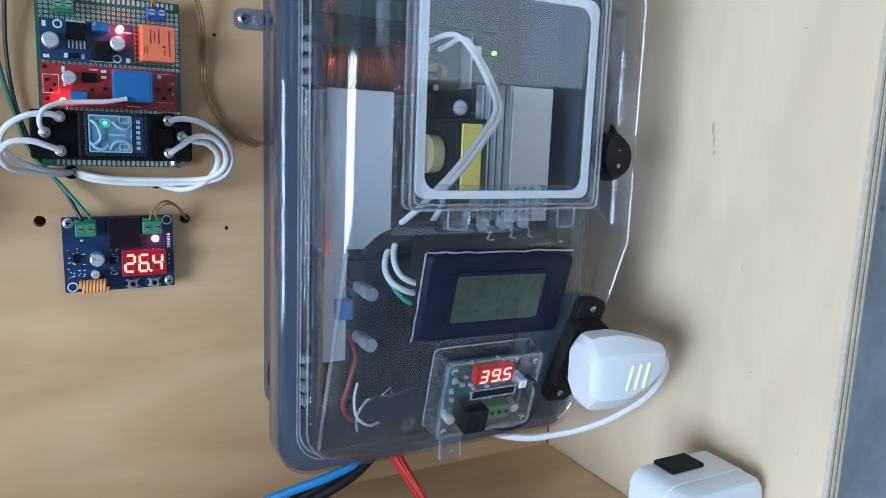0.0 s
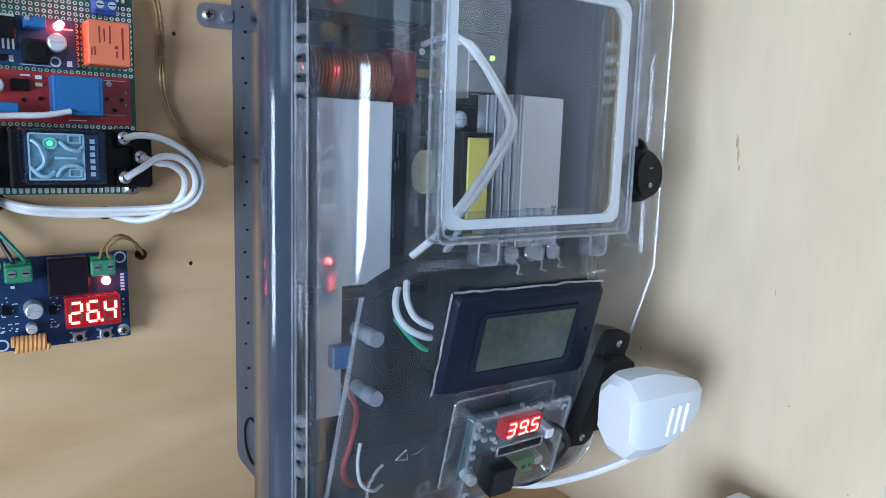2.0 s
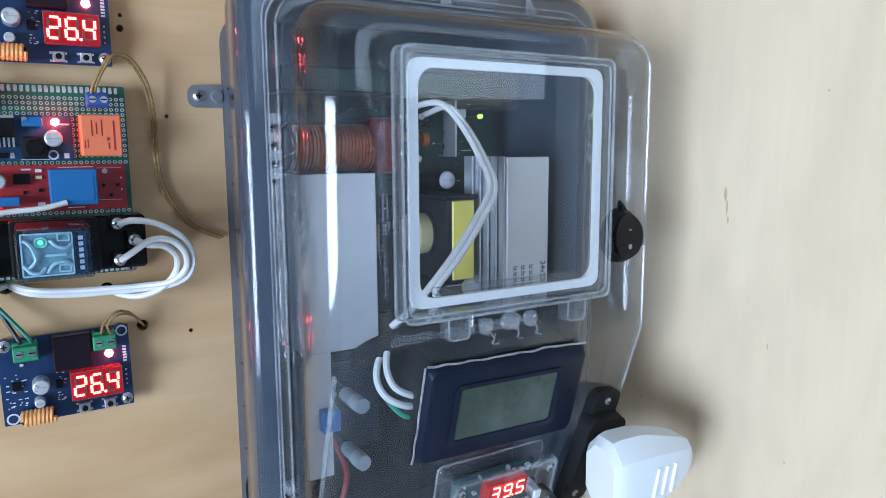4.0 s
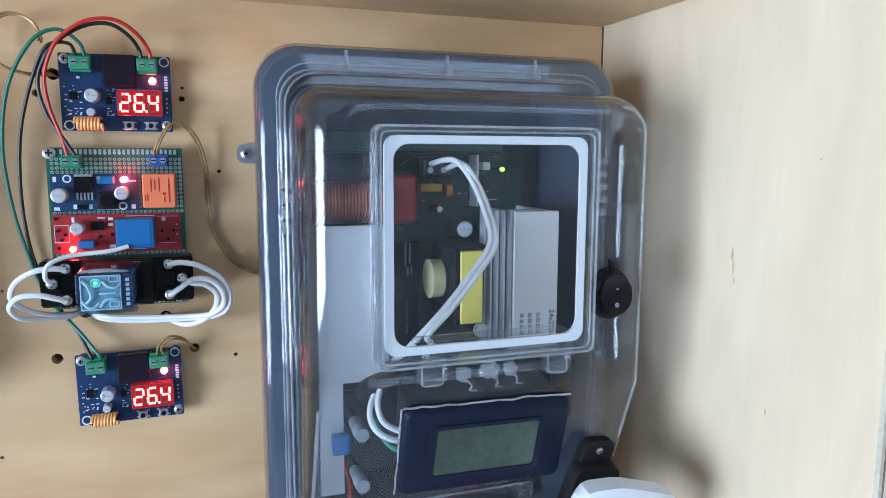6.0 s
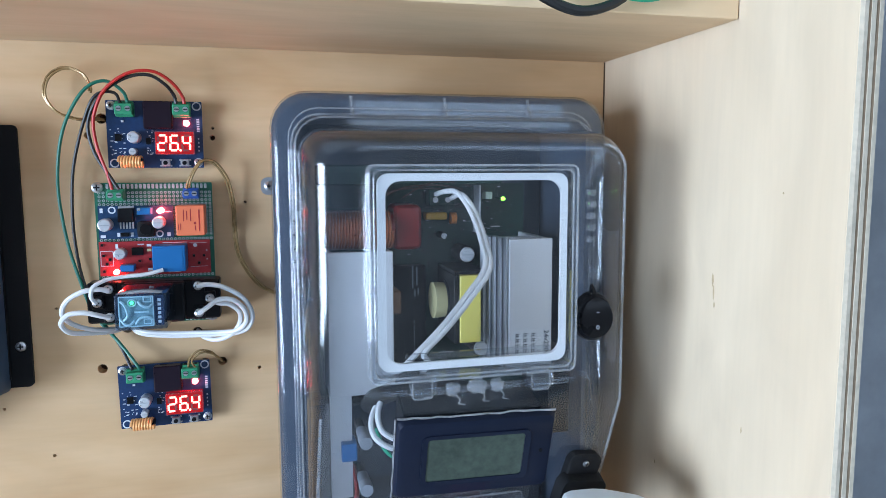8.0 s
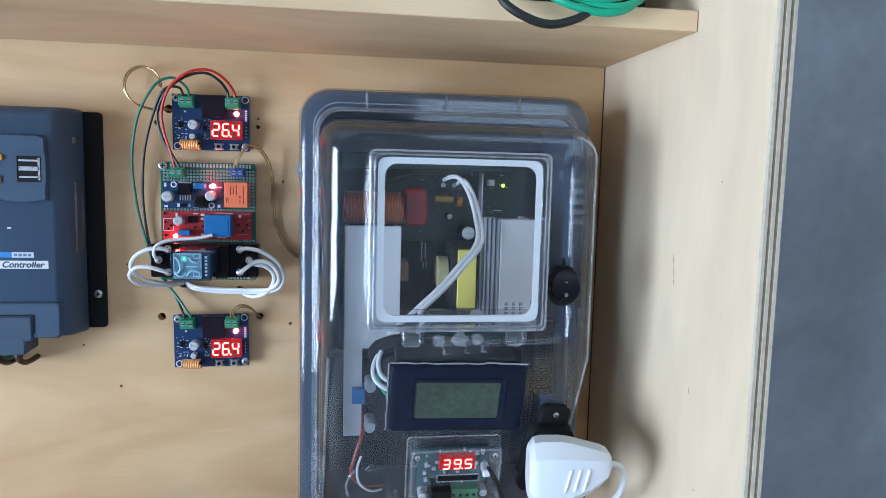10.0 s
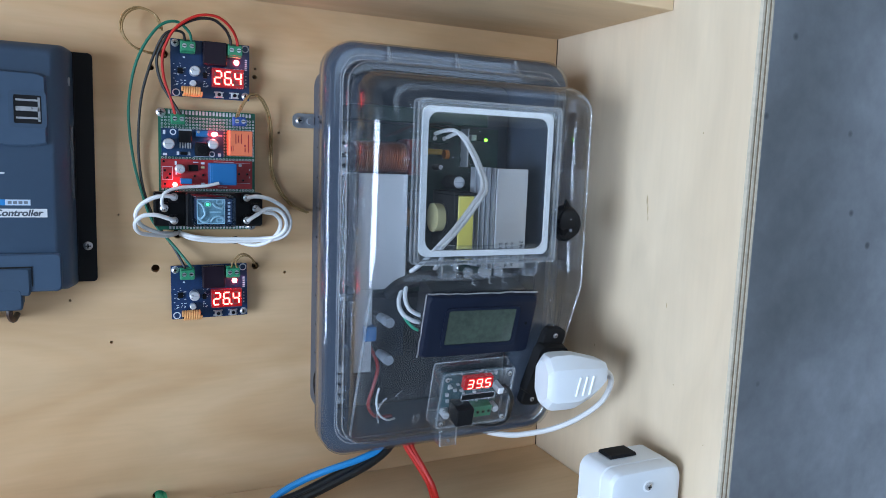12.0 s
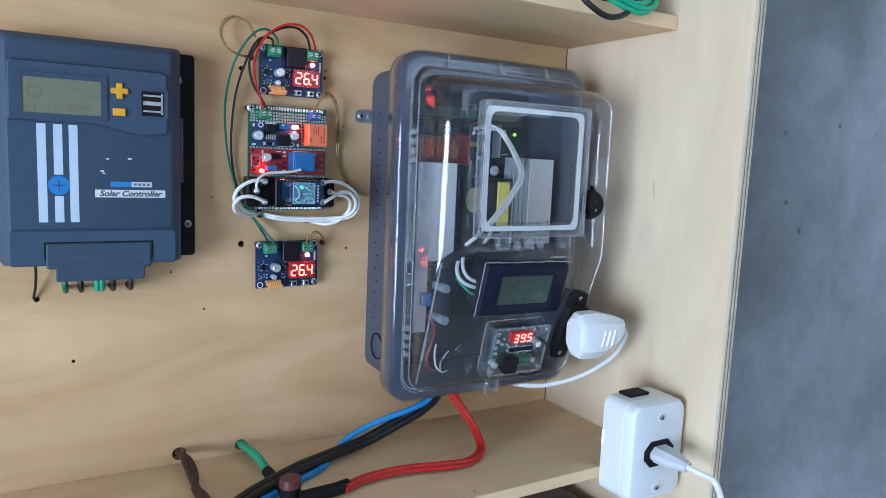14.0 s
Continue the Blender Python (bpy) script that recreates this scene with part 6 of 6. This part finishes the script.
bars([(-0.4635 + 0.0032 * k, -0.4612 + 0.0032 * k, 0.2725, 0.2745) for k in range(4)], 0.0370, INK_G, mod)
lab = part("name_label", box(-0.4910, -0.4400, 0.2632, 0.2692, 0.0368, 0.0370), LABEL_W, sc, "pale name strip")
writing("Solar Controller", 0.0062, INK, lab, -0.4655, 0.2661, 0.03705, 0, "lettering", 1.08, slant=0.22, bold=0.03)
sc_mark = bmesh.new()
for px, pz, pr in ((-0.4830, 0.2925, 0.0012), (-0.4675, 0.2930, 0.0014), (-0.4870, 0.2830, 0.0013), (-0.4855, 0.2815, 0.0010)):
    box(px, px + pr * 2, pz, pz + pr * 0.8, 0.0368, 0.0369, bm=sc_mark)
part("scuff_marks", sc_mark, LABEL_W, sc)
cover = part("terminal_cover", slab([(-0.5250, -0.4530, 0.2085, 0.2280, 0.0180), (-0.5250, -0.4515, 0.2085, 0.2280, 0.0402), (-0.5240, -0.4525, 0.2095, 0.2270, 0.0412)], 0.002, 3), SLATE_D, sc, "removable terminal cover")
part("cover_lip", slab([(-0.5170, -0.4580, 0.1985, 0.2125, 0.0150), (-0.5190, -0.4565, 0.1985, 0.2130, 0.0404), (-0.5180, -0.4575, 0.1995, 0.2125, 0.0414)], 0.002, 3), SLATE_D, cover)
part("cover_gap", box(-0.5262, -0.4500, 0.2280, 0.2291, 0.0355, 0.0399), BLACK_M, cover)
for px in (-0.5262, -0.4508):
    part("cover_gap", box(px, px + 0.0008, 0.2150, 0.2291, 0.0355, 0.0400), BLACK_M, cover)
part("clear_tape", box(-0.4252, -0.4234, 0.2750, 0.3280, 0.0100, 0.0230), TAPE, sc, "strip of clear tape")
part("side_screw_cap", rod((-0.4265, -0.0200, 0.3590), (-0.4247, -0.0200, 0.3590), 0.0030, n=14), ZINC, sc)
for k, (px, mat, nm) in enumerate(((-0.5130, GREEN_W, "green_wire"), (-0.5020, BLACK_W, "black_wire"), (-0.4905, GREEN_C, "green_wire"), (-0.4870, GREEN_C, "green_wire"), (-0.4790, BLACK_W, "black_wire"), (-0.4660, BROWN_W, "brown_wire"))):
    wire(nm, [(px, -0.030, 0.204), (px, -0.031, 0.194), (px + 0.001, -0.022, 0.1880), (px + 0.001, -0.006, 0.1870), (px + 0.001, 0.006, 0.1875)], 0.0022, mat, "short stub of wire leaving the controller into the plywood")
wire("black_wire", [(-0.5330, -0.018, 0.214), (-0.5320, -0.012, 0.203), (-0.5325, -0.006, 0.190), (-0.5340, -0.002, 0.180), (-0.5322, 0.004, 0.178)], 0.0010, BLACK_W, "thin black wire under the controller")

# ---- cables on the lower shelf ----
bk = [(-0.185, -0.040, 0.0840), (-0.187, -0.046, 0.0680), (-0.205, -0.048, 0.0540), (-0.235, -0.045, 0.0400), (-0.265, -0.044, 0.0290), (-0.300, -0.052, 0.0260), (-0.335, -0.066, 0.0260), (-0.365, -0.083, 0.0260), (-0.390, -0.099, 0.0260), (-0.420, -0.122, 0.0250), (-0.470, -0.150, 0.0240), (-0.560, -0.150, 0.0240)]
wire("black_cable", bk, 0.0042, BLACK_W, "black power cable sagging from the box to the shelf", "cable", 10)
wire("black_cable", shifted(bk, 0.004, -0.007, 0.0005), 0.0036, BLACK_W, "black power cable sagging from the box to the shelf", "cable", 10)
wire("blue_cable", [(-0.187, -0.040, 0.0840), (-0.192, -0.052, 0.0660), (-0.212, -0.052, 0.0570), (-0.238, -0.046, 0.0485), (-0.258, -0.040, 0.0400), (-0.280, -0.040, 0.0300), (-0.300, -0.056, 0.0225), (-0.316, -0.072, 0.0225), (-0.340, -0.086, 0.0225), (-0.370, -0.102, 0.0225), (-0.395, -0.116, 0.0230), (-0.425, -0.137, 0.0230), (-0.480, -0.162, 0.0230), (-0.560, -0.160, 0.0230)], 0.0030, BLUE_W, "bright blue cable along the black ones", "cable")
rd = [(-0.170, -0.050, 0.0725), (-0.172, -0.058, 0.0660), (-0.165, -0.070, 0.0520), (-0.158, -0.082, 0.0360), (-0.163, -0.100, 0.0250), (-0.185, -0.113, 0.0230), (-0.215, -0.110, 0.0235), (-0.250, -0.103, 0.0240), (-0.285, -0.104, 0.0240), (-0.312, -0.115, 0.0240)]
for dx, dy, dz in ((0, 0, 0), (0.0042, -0.0036, 0.0004), (-0.0012, -0.0060, 0.0030), (0.0030, -0.0085, 0.0006)):
    strand = [(x + dx * math.cos(0.5 * k), y + dy + 0.0015 * math.sin(0.7 * k), z + dz) for k, (x, y, z) in enumerate(rd)]
    wire("red_cable", strand, 0.0024, RED_W, "red power cable curving down to the shelf", "cable")
wire("black_sleeve", [(-0.308, -0.116, 0.0250), (-0.322, -0.120, 0.0255), (-0.338, -0.121, 0.0255), (-0.352, -0.122, 0.0255)], 0.0058, BLACK_M, "black sleeve round the red cables", "sleeve", 12)
cap = thing("fuse_holder", (-0.357, -0.112, 0.0195), "maroon round fuse holder on the shelf", "fuse holder")
part("barrel", rod((-0.357, -0.112, 0.0196), (-0.357, -0.112, 0.0330), 0.0085, n=22), BLACK_M, cap)
part("cap", rod((-0.357, -0.112, 0.0330), (-0.357, -0.112, 0.0400), 0.0092, 0.0086, 22), MAROON, cap)
wire("green_cable", [(-0.3695, 0.006, 0.0275), (-0.3690, -0.010, 0.0290), (-0.3675, -0.025, 0.0310), (-0.3640, -0.042, 0.0300), (-0.3620, -0.060, 0.0250), (-0.3610, -0.072, 0.0230)], 0.0030, GREEN_C, "green earth cable out of a drilled hole", "cable")
wire("green_cable", [(-0.3655, 0.006, 0.0275), (-0.3650, -0.010, 0.0280), (-0.3630, -0.025, 0.0290), (-0.3600, -0.042, 0.0270), (-0.3580, -0.060, 0.0230)], 0.0024, GREEN_C, "green earth cable out of a drilled hole", "cable")
wire("black_sleeve", [(-0.3615, -0.062, 0.0250), (-0.3605, -0.076, 0.0250), (-0.3600, -0.090, 0.0250), (-0.3590, -0.103, 0.0255)], 0.0050, BLACK_M, "black tape round the green cable", "sleeve", 10)
br = [(-0.4250, 0.006, 0.0290), (-0.4245, -0.010, 0.0310), (-0.4200, -0.026, 0.0310), (-0.4190, -0.045, 0.0260), (-0.4230, -0.065, 0.0240), (-0.4230, -0.090, 0.0240), (-0.4280, -0.120, 0.0240)]
wire("brown_cable", br, 0.0032, BROWN_W, "dark brown twisted cable out of a drilled hole", "cable")
wire("brown_cable", [(x + 0.0045 * math.cos(k * 1.3), y, z + 0.0016 * math.sin(k * 1.3)) for k, (x, y, z) in enumerate(br)], 0.0030, BROWN_W, "dark brown twisted cable out of a drilled hole", "cable")

# ---- things on the upper shelf and under the lower one ----
dev = thing("black_device", (-0.075, -0.075, 0.448), "black boxed device standing on the upper shelf", "device")
part("device_body", box(-0.140, -0.022, 0.4482, 0.5100, 0.0150, 0.1280, 0.004, 2), BLACK, dev)
part("device_rib", box(-0.138, -0.024, 0.4600, 0.4630, 0.1280, 0.1290, 0.0006), BLACK_M, dev)
wire("black_cable", [(-0.136, -0.128, 0.4700), (-0.136, -0.160, 0.4590), (-0.128, -0.172, 0.4410), (-0.106, -0.175, 0.4310), (-0.086, -0.174, 0.4350), (-0.070, -0.168, 0.4460), (-0.062, -0.152, 0.4560), (-0.060, -0.128, 0.4660)], 0.0026, BLACK_W, "black cable loop drooping over the shelf edge", "cable")
for k, (dx, dz) in enumerate(((0, 0), (0.005, 0.004), (-0.004, 0.007))):
    wire("green_cable", [(-0.115 + dx, -0.128, 0.472 + dz), (-0.112 + dx, -0.155, 0.461 + dz), (-0.094 + dx, -0.170, 0.4455 + dz), (-0.070 + dx, -0.174, 0.4395 + dz), (-0.052 + dx, -0.172, 0.4440 + dz), (-0.044 + dx, -0.163, 0.4550 + dz), (-0.048 + dx, -0.145, 0.4650 + dz), (-0.056 + dx, -0.128, 0.4720 + dz)], 0.0024, GREEN_C, "bright green cable coil on the shelf edge", "cable")
bat = thing("battery", (-0.20, -0.10, -0.248), "black battery with a blue band below the shelf", "battery")
part("battery_case", box(-0.330, -0.020, -0.2478, -0.0600, 0.0100, 0.1750, 0.004, 2), plain("battery_black", (0.012, 0.013, 0.018), 0.35), bat)
part("battery_band", box(-0.3310, -0.0190, -0.1500, -0.1000, 0.1745, 0.1756, 0.0003), plain("battery_blue", (0.01, 0.03, 0.12), 0.4), bat)
part("battery_strap", box(-0.1600, -0.1420, -0.0605, -0.0588, 0.0095, 0.1755, 0.0004), ZINC, bat)
